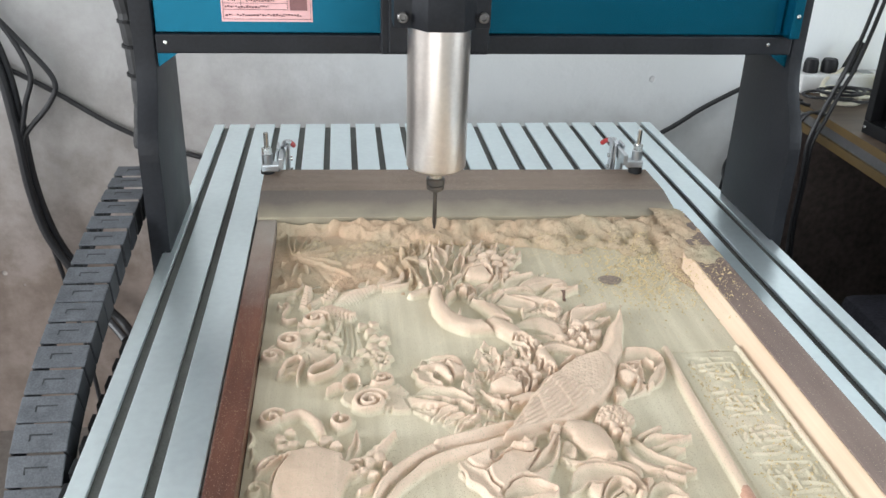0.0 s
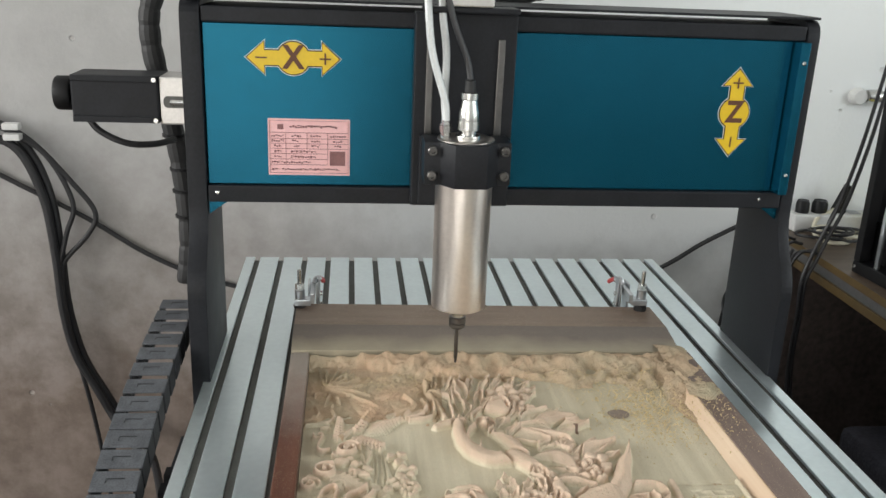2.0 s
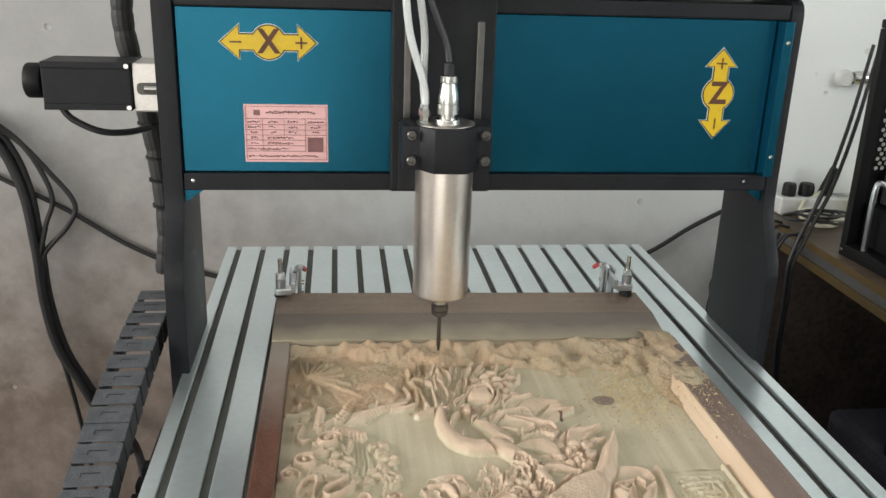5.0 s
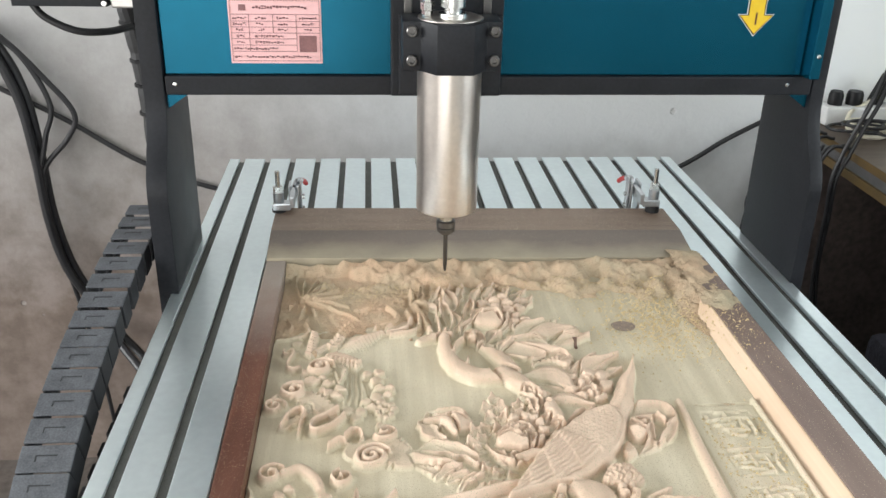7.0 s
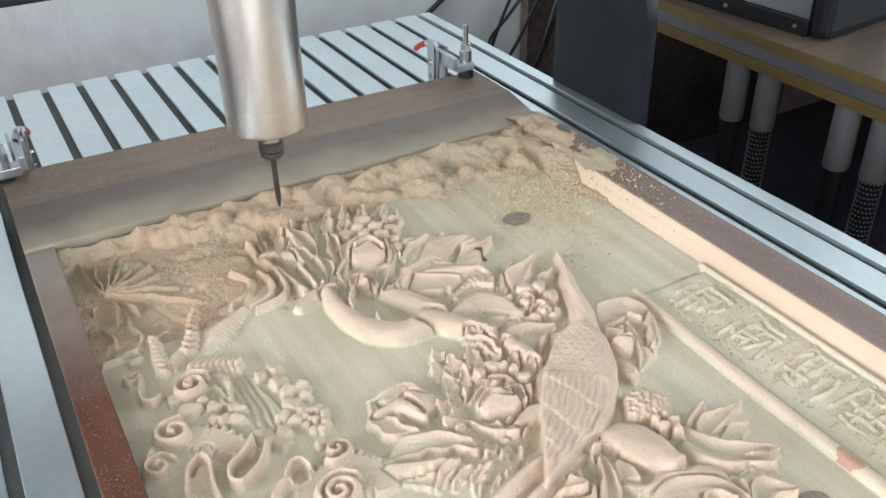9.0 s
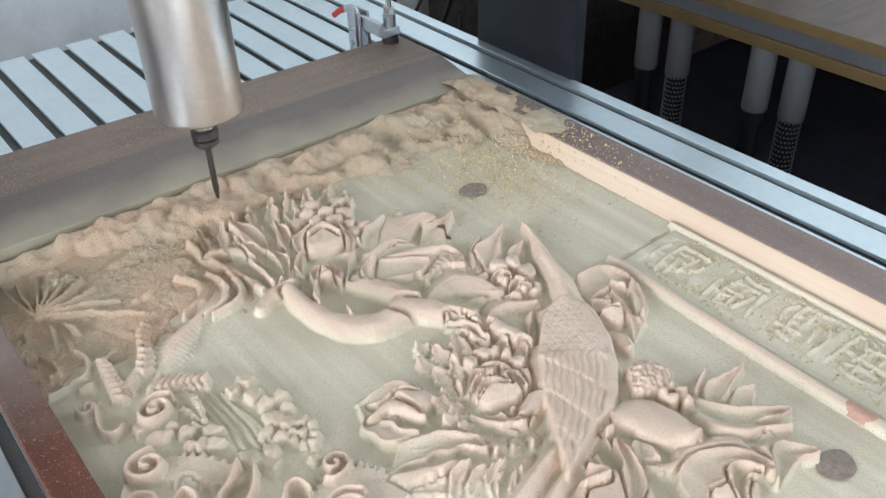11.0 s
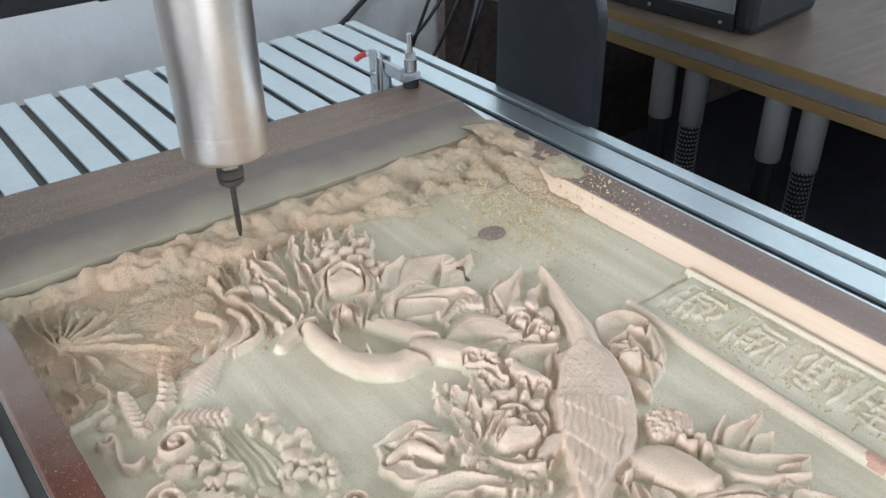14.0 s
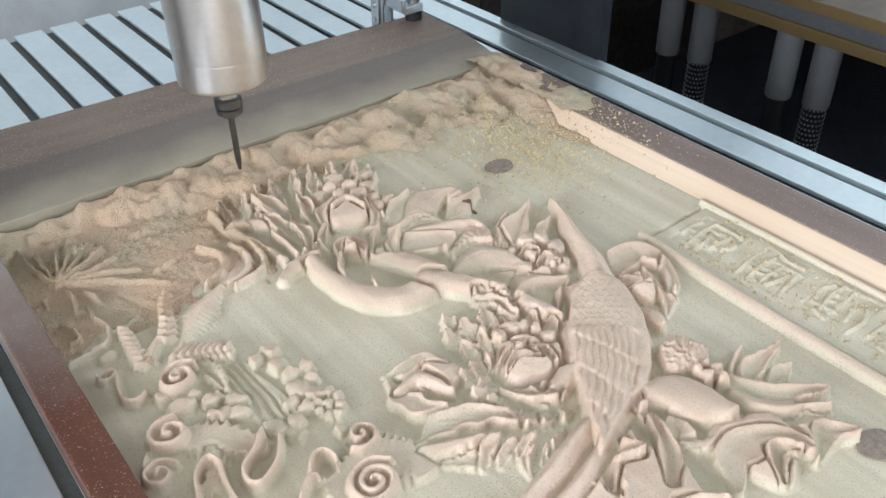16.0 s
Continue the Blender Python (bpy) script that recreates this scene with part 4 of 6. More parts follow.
bead(-0.1298, 1.0074, 0.0065, 0.0065)
bead(-0.1251, 0.9989, 0.0052, 0.0065)
bead(-0.1382, 0.9992, 0.0054, 0.0065)
bead(-0.1334, 0.9898, 0.0057, 0.0065)
bead(-0.1430, 0.9845, 0.0050, 0.0065)
bead(-0.1146, 0.9806, 0.0035, 0.006)
bead(-0.1200, 0.9763, 0.0035, 0.006)
bead(-0.1256, 0.9773, 0.0035, 0.006)
bead(-0.1284, 0.9830, 0.0035, 0.006)
bead(-0.1266, 0.9902, 0.0035, 0.006)
bead(-0.1213, 0.9947, 0.0036, 0.006)
bead(-0.1155, 0.9938, 0.0036, 0.006)
bead(-0.1127, 0.9879, 0.0036, 0.006)
bead(-0.1205, 0.9856, 0.0045, 0.0055)
blade([(-0.1934, 1.012), (-0.1799, 0.9987), (-0.1677, 0.9813)], (0.0206, 0.0231, 0.0147,), 0.005, 0.006, "plate", 7)
scroll(-0.2008, 1.0172, 0.0129, 0.0085, 1.5, 1.0)
blade([(-0.1877, 0.9962), (-0.1894, 0.9839), (-0.2051, 0.9676)], (0.0058, 0.0096, 0.0092,), 0.004, 0.006, "plate", 5)
ridge([(-0.2073, 0.9671), (-0.2, 0.9841), (-0.1919, 0.9892), (-0.188, 0.9812), (-0.192, 0.9693), (-0.1936, 0.9561)], 0.00175, 0.009)
ridge([(-0.1569, 0.9772), (-0.1659, 0.9622), (-0.1762, 0.9554), (-0.1825, 0.9604), (-0.1803, 0.9708), (-0.1696, 0.9788), (-0.1621, 0.9865)], 0.0021, 0.0095)
ridge([(-0.167, 0.9346), (-0.1587, 0.9424), (-0.1493, 0.9404), (-0.1413, 0.9455), (-0.1427, 0.9544), (-0.1494, 0.9548), (-0.1549, 0.9477)], 0.0019, 0.0095)
bead(-0.1536, 0.9884, 0.0062, 0.005)
bead(-0.1474, 0.9782, 0.0055, 0.005)
bead(-0.1260, 0.9663, 0.0043, 0.005)
blade([(-0.1431, 0.9335), (-0.1255, 0.9337), (-0.106, 0.9229)], (0.0215, 0.0459, 0.0269,), 0.0045, 0.005, "plate", 11)
scroll(-0.1198, 0.9528, 0.0110, 0.008, 1.4, 3.6)
scroll(-0.1313, 0.9224, 0.0150, 0.0075, 2.2, 0.4)
bead(-0.1179, 0.9532, 0.0028, 0.008)
scroll(-0.2157, 0.9947, 0.0100, 0.007, 1.4, 0.2)
ridge([(-0.2148, 1.0148), (-0.2208, 1.0049), (-0.2224, 0.9921)], 0.00155, 0.005)
# thin stem, hooked twig and the bow of the main branch
ridge([(-0.0883, 1.2039), (-0.0866, 1.1795), (-0.0801, 1.1487), (-0.0716, 1.1125)], 0.0032, 0.007, 1.2)
ridge([(-0.0643, 1.1526), (-0.0645, 1.1311), (-0.0645, 1.1139)], 0.0021, 0.008)
ridge([(-0.0444, 1.1247), (-0.0595, 1.1177), (-0.0747, 1.1098)], 0.00295, 0.0085, 0.8)
blade([(-0.0838, 1.1), (-0.0697, 1.108), (-0.0546, 1.1109)], (0.0105, 0.0185, 0.0105,), 0.006, 0.008, "dome")
blade([(-0.0261, 1.0944), (-0.0125, 1.073), (-0.0014, 1.049), (0.0046, 1.032)], (0.0165, 0.0192, 0.0194, 0.0169,), 0.007, 0.0095, "dome")
blade([(-0.0609, 1.106), (-0.0604, 1.0763), (-0.0509, 1.0502), (-0.0333, 1.0359), (-0.0088, 1.033)], (0.0101, 0.0178, 0.0224, 0.0221, 0.0202,), 0.009, 0.0105, "dome")
blade([(-0.0095, 1.0382), (0.0098, 1.0147), (0.021, 0.983), (0.0253, 0.9539), (0.02, 0.9352)], (0.0206, 0.0199, 0.0172, 0.0139, 0.0088,), 0.01, 0.0105, "dome")
ridge([(-0.0413, 1.0995), (-0.0502, 1.0867), (-0.0529, 1.0727)], 0.00175, 0.011)
ridge([(-0.0433, 1.0521), (-0.0401, 1.0595)], 0.0011, 0.012)
ridge([(0.0049, 1.0053), (0.0052, 0.9867), (0.0053, 0.9759)], 0.0019, 0.009)
# upper blossom: crest, ruffled rings, heart and outer leaves
blade([(-0.0801, 1.1759), (-0.0786, 1.1962), (-0.0749, 1.2159)], (0.0044, 0.0085, 0.0039,), 0.004, 0.0085, "cup", 3)
blade([(-0.0685, 1.1807), (-0.0639, 1.1967), (-0.0572, 1.2117)], (0.005, 0.0099, 0.0046,), 0.004, 0.0085, "cup", 3)
blade([(-0.057, 1.1761), (-0.0528, 1.1977), (-0.0463, 1.2187)], (0.0056, 0.0111, 0.0051,), 0.004, 0.0085, "cup", 3)
blade([(-0.0434, 1.1749), (-0.038, 1.196), (-0.0302, 1.2164)], (0.0061, 0.012, 0.0055,), 0.004, 0.0085, "cup", 3)
blade([(-0.0256, 1.1807), (-0.019, 1.199), (-0.0099, 1.2165)], (0.006, 0.0121, 0.0056,), 0.004, 0.0085, "cup", 3)
blade([(-0.0114, 1.1795), (-0.0046, 1.1976), (0.0046, 1.2148)], (0.0061, 0.0123, 0.0056,), 0.004, 0.0085, "cup", 3)
blade([(0.0031, 1.1782), (0.0102, 1.1943), (0.0198, 1.2093)], (0.0057, 0.0116, 0.0053,), 0.004, 0.0085, "cup", 3)
blade([(0.0121, 1.1762), (0.0224, 1.1899), (0.0353, 1.2024)], (0.0053, 0.0118, 0.0054,), 0.004, 0.0085, "cup", 3)
blade([(0.02, 1.1643), (0.0293, 1.1776), (0.041, 1.1896)], (0.0048, 0.0104, 0.0048,), 0.004, 0.0085, "cup", 3)
blade([(0.0182, 1.1499), (0.0277, 1.1629), (0.0396, 1.1746)], (0.0043, 0.0094, 0.0043,), 0.004, 0.0085, "cup", 3)
blade([(-0.0646, 1.1618), (-0.062, 1.173), (-0.0594, 1.1845)], (0.0055, 0.0093, 0.0047,), 0.005, 0.0095, "cup", 3)
blade([(-0.048, 1.1625), (-0.0436, 1.1731), (-0.0392, 1.1841)], (0.0059, 0.0099, 0.005,), 0.005, 0.0095, "cup", 3)
blade([(-0.03, 1.1605), (-0.0256, 1.1709), (-0.021, 1.1816)], (0.006, 0.0101, 0.0051,), 0.005, 0.0095, "cup", 3)
blade([(-0.012, 1.1659), (-0.0072, 1.1776), (-0.0022, 1.1896)], (0.0062, 0.0104, 0.0053,), 0.005, 0.0095, "cup", 3)
blade([(-0.0003, 1.1646), (0.0063, 1.1751), (0.0131, 1.1859)], (0.0062, 0.0104, 0.0053,), 0.005, 0.0095, "cup", 3)
blade([(0.0099, 1.1583), (0.0177, 1.1679), (0.0257, 1.1777)], (0.0063, 0.0107, 0.0054,), 0.005, 0.0095, "cup", 3)
blade([(0.0128, 1.1456), (0.0206, 1.1527), (0.0287, 1.16)], (0.0061, 0.0104, 0.0053,), 0.005, 0.0095, "cup", 3)
blade([(-0.0834, 1.1788), (-0.071, 1.1763), (-0.0482, 1.1501)], (0.0075, 0.0142, 0.0098,), 0.006, 0.007, "dome")
blade([(-0.0539, 1.1463), (-0.0471, 1.1752), (-0.0526, 1.202)], (0.0059, 0.0194, 0.0082,), 0.005, 0.009, "cup", 2)
blade([(-0.044, 1.1281), (-0.0296, 1.1521), (-0.0244, 1.1841)], (0.004, 0.0155, 0.0057,), 0.006, 0.011, "cup", 2)
blade([(-0.0546, 1.1307), (-0.053, 1.1561), (-0.0583, 1.1718)], (0.0054, 0.0165, 0.006,), 0.005, 0.0095, "cup", 2)
blade([(-0.0545, 1.1168), (-0.0451, 1.1405), (-0.0467, 1.1522)], (0.0039, 0.0116, 0.0053,), 0.006, 0.01, "cup")
bead(-0.0124, 1.1734, 0.0069, 0.009)
bead(-0.0005, 1.1779, 0.0066, 0.0095)
bead(0.0001, 1.1641, 0.0056, 0.0105)
bead(0.0118, 1.1696, 0.0061, 0.01)
bead(0.0108, 1.1553, 0.0060, 0.0105)
bead(0.0235, 1.1605, 0.0061, 0.0095)
bead(0.0090, 1.1883, 0.0058, 0.0085)
bead(0.0302, 1.1803, 0.0058, 0.008)
bead(0.0173, 1.1450, 0.0052, 0.009)
bead(-0.0075, 1.1427, 0.0202, 0.012)
blade([(-0.0331, 1.1319), (-0.0219, 1.1534), (-0.008, 1.1601)], (0.0032, 0.0102, 0.0046,), 0.009, 0.0125, "cup")
blade([(-0.0075, 1.1135), (0.0082, 1.1295), (0.0108, 1.1455)], (0.0034, 0.0087, 0.0039,), 0.009, 0.012, "cup")
blade([(-0.0154, 1.1481), (-0.0002, 1.1517), (0.0029, 1.135)], (0.0051, 0.0092, 0.0048,), 0.012, 0.0125, "dome")
bead(0.0276, 1.1374, 0.0060, 0.008)
bead(0.0258, 1.1246, 0.0055, 0.008)
bead(0.0180, 1.1371, 0.0051, 0.008)
bead(0.0362, 1.1303, 0.0051, 0.008)
bead(0.0158, 1.1249, 0.0050, 0.008)
blade([(0.0096, 1.1057), (0.0299, 1.1242), (0.0585, 1.1342)], (0.0061, 0.0243, 0.0048,), 0.005, 0.009, "cup", 2)
blade([(0.015, 1.1006), (0.0527, 1.115), (0.0712, 1.1123), (0.0527, 1.089)], (0.0064, 0.0395, 0.0172, 0.0033,), 0.005, 0.0095, "roof")
blade([(0.0454, 1.0865), (0.0622, 1.0943), (0.0845, 1.1028)], (0.007, 0.0182, 0.0066,), 0.005, 0.01, "cup")
blade([(0.006, 1.1061), (0.027, 1.1003), (0.0452, 1.0835)], (0.0085, 0.0223, 0.0089,), 0.006, 0.0095, "dome")
blade([(-0.0055, 1.0939), (0.0257, 1.0849), (0.0494, 1.0692), (0.0531, 1.0498)], (0.015, 0.0375, 0.0245, 0.006,), 0.006, 0.0105, "fold")
blade([(-0.0157, 1.0846), (0.0032, 1.0814), (0.0256, 1.065), (0.0212, 1.0494)], (0.009, 0.0305, 0.018, 0.0053,), 0.007, 0.0105, "cup")
blade([(0.025, 1.0541), (0.0459, 1.0548), (0.054, 1.0411)], (0.0081, 0.0256, 0.012,), 0.005, 0.0085, "ribs")
blade([(0.0106, 1.036), (0.0343, 1.0384), (0.0459, 1.0222), (0.0471, 1.0031)], (0.0063, 0.0325, 0.0227, 0.0053,), 0.005, 0.0095, "roof")
blade([(0.0157, 1.0219), (0.0286, 1.0082), (0.0513, 1.001)], (0.0062, 0.0151, 0.0047,), 0.005, 0.0085, "cup")
blade([(-0.019, 1.0936), (-0.0122, 1.1095), (-0.0031, 1.1114)], (0.0032, 0.0154, 0.0072,), 0.007, 0.011, "cup")
blade([(-0.009, 1.075), (-0.0043, 1.0886), (0.0063, 1.0981)], (0.0033, 0.011, 0.0052,), 0.007, 0.011, "cup")
blade([(-0.043, 1.113), (-0.0401, 1.1268), (-0.0308, 1.1359)], (0.0034, 0.0079, 0.0036,), 0.007, 0.011, "cup")
bead(-0.0290, 1.1034, 0.0103, 0.011)
blade([(-0.043, 1.0996), (-0.0378, 1.1093), (-0.0297, 1.1133)], (0.0023, 0.0082, 0.0031,), 0.009, 0.012, "cup")
blade([(-0.0267, 1.1048), (-0.024, 1.0973), (-0.029, 1.0842)], (0.0035, 0.0073, 0.0032,), 0.01, 0.0125, "cup")
bead(-0.0343, 1.0979, 0.0039, 0.0125)
# middle blossom and the leaves under it
blade([(0.0528, 1.0385), (0.0639, 1.0538), (0.0833, 1.0674)], (0.0048, 0.0102, 0.0018,), 0.004, 0.0085, "roof")
blade([(0.0642, 1.0324), (0.0739, 1.0481), (0.1047, 1.0676)], (0.0073, 0.0199, 0.0027,), 0.005, 0.01, "cup", 2)
blade([(0.079, 1.0264), (0.0903, 1.0373), (0.1001, 1.0407)], (0.004, 0.0117, 0.0039,), 0.005, 0.0095, "cup")
bead(0.0697, 1.0312, 0.0079, 0.0095)
bead(0.0800, 1.0278, 0.0072, 0.01)
bead(0.0803, 1.0138, 0.0071, 0.0095)
bead(0.0620, 1.0159, 0.0077, 0.0105)
bead(0.0671, 1.0054, 0.0077, 0.01)
bead(0.0716, 0.9958, 0.0061, 0.009)
bead(0.0486, 1.0079, 0.0068, 0.009)
bead(0.0540, 0.9971, 0.0068, 0.009)
bead(0.0529, 1.0272, 0.0055, 0.0075)
blade([(0.0538, 1.0209), (0.064, 1.0229), (0.064, 1.0126)], (0.003, 0.0076, 0.0032,), 0.01, 0.012, "cup")
blade([(0.0532, 1.0021), (0.0658, 1.0067), (0.0691, 0.9991)], (0.0026, 0.01, 0.0037,), 0.0095, 0.0115, "cup")
blade([(0.0222, 0.9925), (0.0373, 0.9956), (0.0617, 0.9836)], (0.0054, 0.0201, 0.0059,), 0.005, 0.008, "roof")
blade([(0.0331, 0.962), (0.0456, 0.9724), (0.0601, 0.9789)], (0.0028, 0.0078, 0.0024,), 0.006, 0.009, "dome")
blade([(0.0451, 0.9616), (0.0568, 0.9709), (0.0681, 0.9693)], (0.0029, 0.0123, 0.0041,), 0.006, 0.009, "dome")
# rose beside the bird
blade([(0.0758, 0.9606), (0.0976, 0.9732), (0.1178, 0.9702), (0.1234, 0.9523)], (0.0067, 0.0239, 0.0283, 0.0102,), 0.006, 0.011, "cup")
blade([(0.0989, 0.9274), (0.115, 0.9373), (0.1268, 0.9551)], (0.0035, 0.0121, 0.0058,), 0.005, 0.0105, "cup")
blade([(0.0905, 0.9219), (0.1027, 0.9267), (0.1103, 0.9312)], (0.0029, 0.0071, 0.0029,), 0.004, 0.0085, "dome")
bead(0.0929, 0.9473, 0.0147, 0.0105)
blade([(0.0735, 0.9467), (0.088, 0.9532), (0.0994, 0.944)], (0.0037, 0.0133, 0.006,), 0.009, 0.0115, "cup")
blade([(0.1036, 0.9381), (0.1044, 0.9484), (0.106, 0.9566)], (0.0052, 0.009, 0.004,), 0.008, 0.011, "cup")
blade([(0.0784, 0.93), (0.0771, 0.9196), (0.0721, 0.9098)], (0.0068, 0.0136, 0.0039,), 0.006, 0.01, "roof")
blade([(0.0854, 0.9186), (0.0969, 0.9266), (0.0987, 0.9356)], (0.0034, 0.0106, 0.0039,), 0.006, 0.01, "cup")
# great peony: small outer petals, crest, heart
blade([(0.0059, 0.9975), (0.0075, 1.003), (0.0078, 1.0094)], (0.0096, 0.0177, 0.0071,), 0.005, 0.00859491, "cup", 2)
blade([(0.0105, 0.9819), (0.0127, 0.9871), (0.0137, 0.9932)], (0.009, 0.0168, 0.0068,), 0.005, 0.00936057, "cup", 2)
blade([(-0.0255, 0.9939), (-0.0248, 0.9982), (-0.0252, 1.0034)], (0.0079, 0.0147, 0.0059,), 0.005, 0.00892489, "cup", 2)
blade([(-0.0323, 0.9785), (-0.0329, 0.9823), (-0.0345, 0.9869)], (0.0087, 0.0155, 0.0062,), 0.005, 0.0095098, "cup", 2)
blade([(-0.0222, 0.9769), (-0.0201, 0.9827), (-0.0192, 0.9894)], (0.008, 0.0145, 0.0059,), 0.005, 0.0095643, "cup", 2)
blade([(-0.0082, 0.9774), (-0.0052, 0.9843), (-0.0031, 0.9922)], (0.008, 0.0143, 0.0058,), 0.005, 0.00816382, "cup", 2)
blade([(0.0029, 0.9706), (0.0068, 0.9758), (0.0097, 0.982)], (0.007, 0.0124, 0.005,), 0.005, 0.00803292, "cup", 2)
blade([(0.0083, 0.9585), (0.0129, 0.963), (0.0165, 0.9685)], (0.0068, 0.0118, 0.0048,), 0.005, 0.0100937, "cup", 2)
blade([(0.0137, 0.949), (0.019, 0.9522), (0.0233, 0.9562)], (0.007, 0.0114, 0.0046,), 0.005, 0.00864839, "cup", 2)
blade([(-0.0309, 0.9642), (-0.0314, 0.9678), (-0.033, 0.9723)], (0.0085, 0.0152, 0.0061,), 0.005, 0.00858583, "cup", 2)
blade([(-0.0213, 0.9621), (-0.0196, 0.9672), (-0.0189, 0.9733)], (0.0073, 0.0133, 0.0054,), 0.005, 0.0104891, "cup", 2)
blade([(-0.0352, 0.9507), (-0.0363, 0.9541), (-0.0384, 0.9582)], (0.0087, 0.0151, 0.0061,), 0.005, 0.00917566, "cup", 2)
blade([(-0.0443, 0.9499), (-0.0452, 0.953), (-0.0471, 0.9569)], (0.0076, 0.0133, 0.0054,), 0.005, 0.0100912, "cup", 2)
blade([(-0.0389, 0.9393), (-0.0405, 0.9418), (-0.0432, 0.9452)], (0.0089, 0.015, 0.006,), 0.005, 0.00919088, "cup", 2)
blade([(-0.048, 0.9335), (-0.0499, 0.9362), (-0.0528, 0.9396)], (0.0086, 0.0145, 0.0058,), 0.005, 0.00959767, "cup", 2)
blade([(-0.0427, 0.927), (-0.0458, 0.9278), (-0.0498, 0.9294)], (0.0082, 0.0139, 0.0056,), 0.005, 0.00837654, "cup", 2)
blade([(-0.0247, 0.9468), (-0.0251, 0.9509), (-0.0266, 0.9558)], (0.0083, 0.0148, 0.0059,), 0.005, 0.00958715, "cup", 2)
blade([(-0.0413, 0.9158), (-0.045, 0.9142), (-0.0497, 0.9133)], (0.0065, 0.0115, 0.0046,), 0.005, 0.0101701, "cup", 2)
blade([(-0.0368, 0.9092), (-0.0406, 0.9063), (-0.0454, 0.9043)], (0.0067, 0.0116, 0.0046,), 0.005, 0.00930795, "cup", 2)
blade([(-0.0298, 0.9031), (-0.0327, 0.9), (-0.0365, 0.8977)], (0.0061, 0.0102, 0.0041,), 0.005, 0.00985313, "cup", 2)
blade([(-0.0204, 0.9012), (-0.0224, 0.8973), (-0.0254, 0.8943)], (0.0065, 0.0102, 0.004,), 0.005, 0.00967853, "cup", 2)
blade([(0.0184, 0.9391), (0.0244, 0.9409), (0.0294, 0.9436)], (0.0082, 0.0127, 0.0051,), 0.005, 0.00816008, "cup", 2)
blade([(0.0111, 0.927), (0.0165, 0.9268), (0.0209, 0.9275)], (0.0083, 0.0128, 0.0052,), 0.005, 0.00989558, "cup", 2)
blade([(-0.0109, 0.9679), (-0.0063, 0.9723), (-0.0026, 0.9776)], (0.0062, 0.0105, 0.0042,), 0.005, 0.00947775, "cup", 2)
blade([(0.0017, 1.006), (0.0083, 0.9948), (0.0091, 0.9739)], (0.0056, 0.0095, 0.0056,), 0.009, 0.0105, "cup", 3)
bead(-0.0111, 0.9633, 0.0048, 0.01)
bead(-0.0017, 0.9648, 0.0048, 0.0105)
bead(0.0044, 0.9612, 0.0048, 0.0105)
bead(0.0080, 0.9539, 0.0048, 0.011)
bead(0.0088, 0.9457, 0.0048, 0.0105)
bead(-0.0141, 0.9537, 0.0044, 0.0105)
bead(0.0068, 0.9347, 0.0047, 0.01)
bead(-0.0112, 0.9390, 0.0186, 0.0125)
blade([(-0.0286, 0.9464), (-0.015, 0.953), (-0.0051, 0.9489)], (0.0028, 0.0078, 0.0029,), 0.011, 0.013, "cup")
blade([(-0.0056, 0.9454), (-0.0002, 0.9385), (-0.0025, 0.9255)], (0.003, 0.0064, 0.0031,), 0.011, 0.013, "cup")
blade([(-0.0277, 0.9394), (-0.0151, 0.9428), (-0.0072, 0.9339)], (0.0022, 0.0073, 0.0029,), 0.0125, 0.0132, "cup")
blade([(-0.0337, 0.922), (-0.0214, 0.9121), (0.0072, 0.9186)], (0.008, 0.0176, 0.0095,), 0.008, 0.012, "cup")
blade([(-0.0234, 0.9108), (-0.0032, 0.9154), (0.0062, 0.9139)], (0.0049, 0.0166, 0.005,), 0.008, 0.0115, "dome")
blade([(-0.0382, 0.9323), (-0.0319, 0.9192), (-0.0214, 0.9074)], (0.0044, 0.0098, 0.0044,), 0.009, 0.011, "cup", 3)
# leaves on the near side of the peony
bead(-0.0608, 0.9651, 0.0144, 0.0085)
blade([(-0.0845, 0.987), (-0.0747, 0.9815), (-0.0603, 0.9798), (-0.0512, 0.9687)], (0.0038, 0.0118, 0.0106, 0.0038,), 0.006, 0.009, "cup")
blade([(-0.0848, 0.9819), (-0.0857, 0.9605), (-0.0772, 0.9414), (-0.0645, 0.9215)], (0.0044, 0.0156, 0.0142, 0.0049,), 0.007, 0.0095, "cup", 4)
blade([(-0.0869, 0.9676), (-0.071, 0.9677), (-0.062, 0.9476)], (0.0042, 0.013, 0.0051,), 0.007, 0.009, "dome")
blade([(-0.0966, 0.931), (-0.0783, 0.9319), (-0.0582, 0.9223), (-0.0495, 0.9089)], (0.0044, 0.0199, 0.0167, 0.005,), 0.005, 0.009, "cup", 3)
blade([(-0.0982, 0.9247), (-0.088, 0.9146), (-0.0648, 0.9051)], (0.0055, 0.0185, 0.0062,), 0.005, 0.0095, "roof")
blade([(-0.0953, 0.9101), (-0.0801, 0.9008), (-0.0539, 0.8948)], (0.0045, 0.0124, 0.0045,), 0.005, 0.009, "cup", 5)
blade([(-0.0807, 0.8947), (-0.0729, 0.9021), (-0.0611, 0.9058)], (0.0057, 0.009, 0.0032,), 0.005, 0.01, "cup", 2)
blade([(-0.0715, 0.8902), (-0.0631, 0.8962), (-0.0532, 0.8974)], (0.0058, 0.0094, 0.0033,), 0.005, 0.01, "cup", 2)
blade([(-0.0622, 0.8857), (-0.0555, 0.8932), (-0.0459, 0.8957)], (0.0053, 0.0084, 0.003,), 0.005, 0.01, "cup", 2)
blade([(-0.0651, 0.8766), (-0.0597, 0.8867), (-0.0507, 0.8904)], (0.0042, 0.0061, 0.0022,), 0.005, 0.01, "cup", 2)
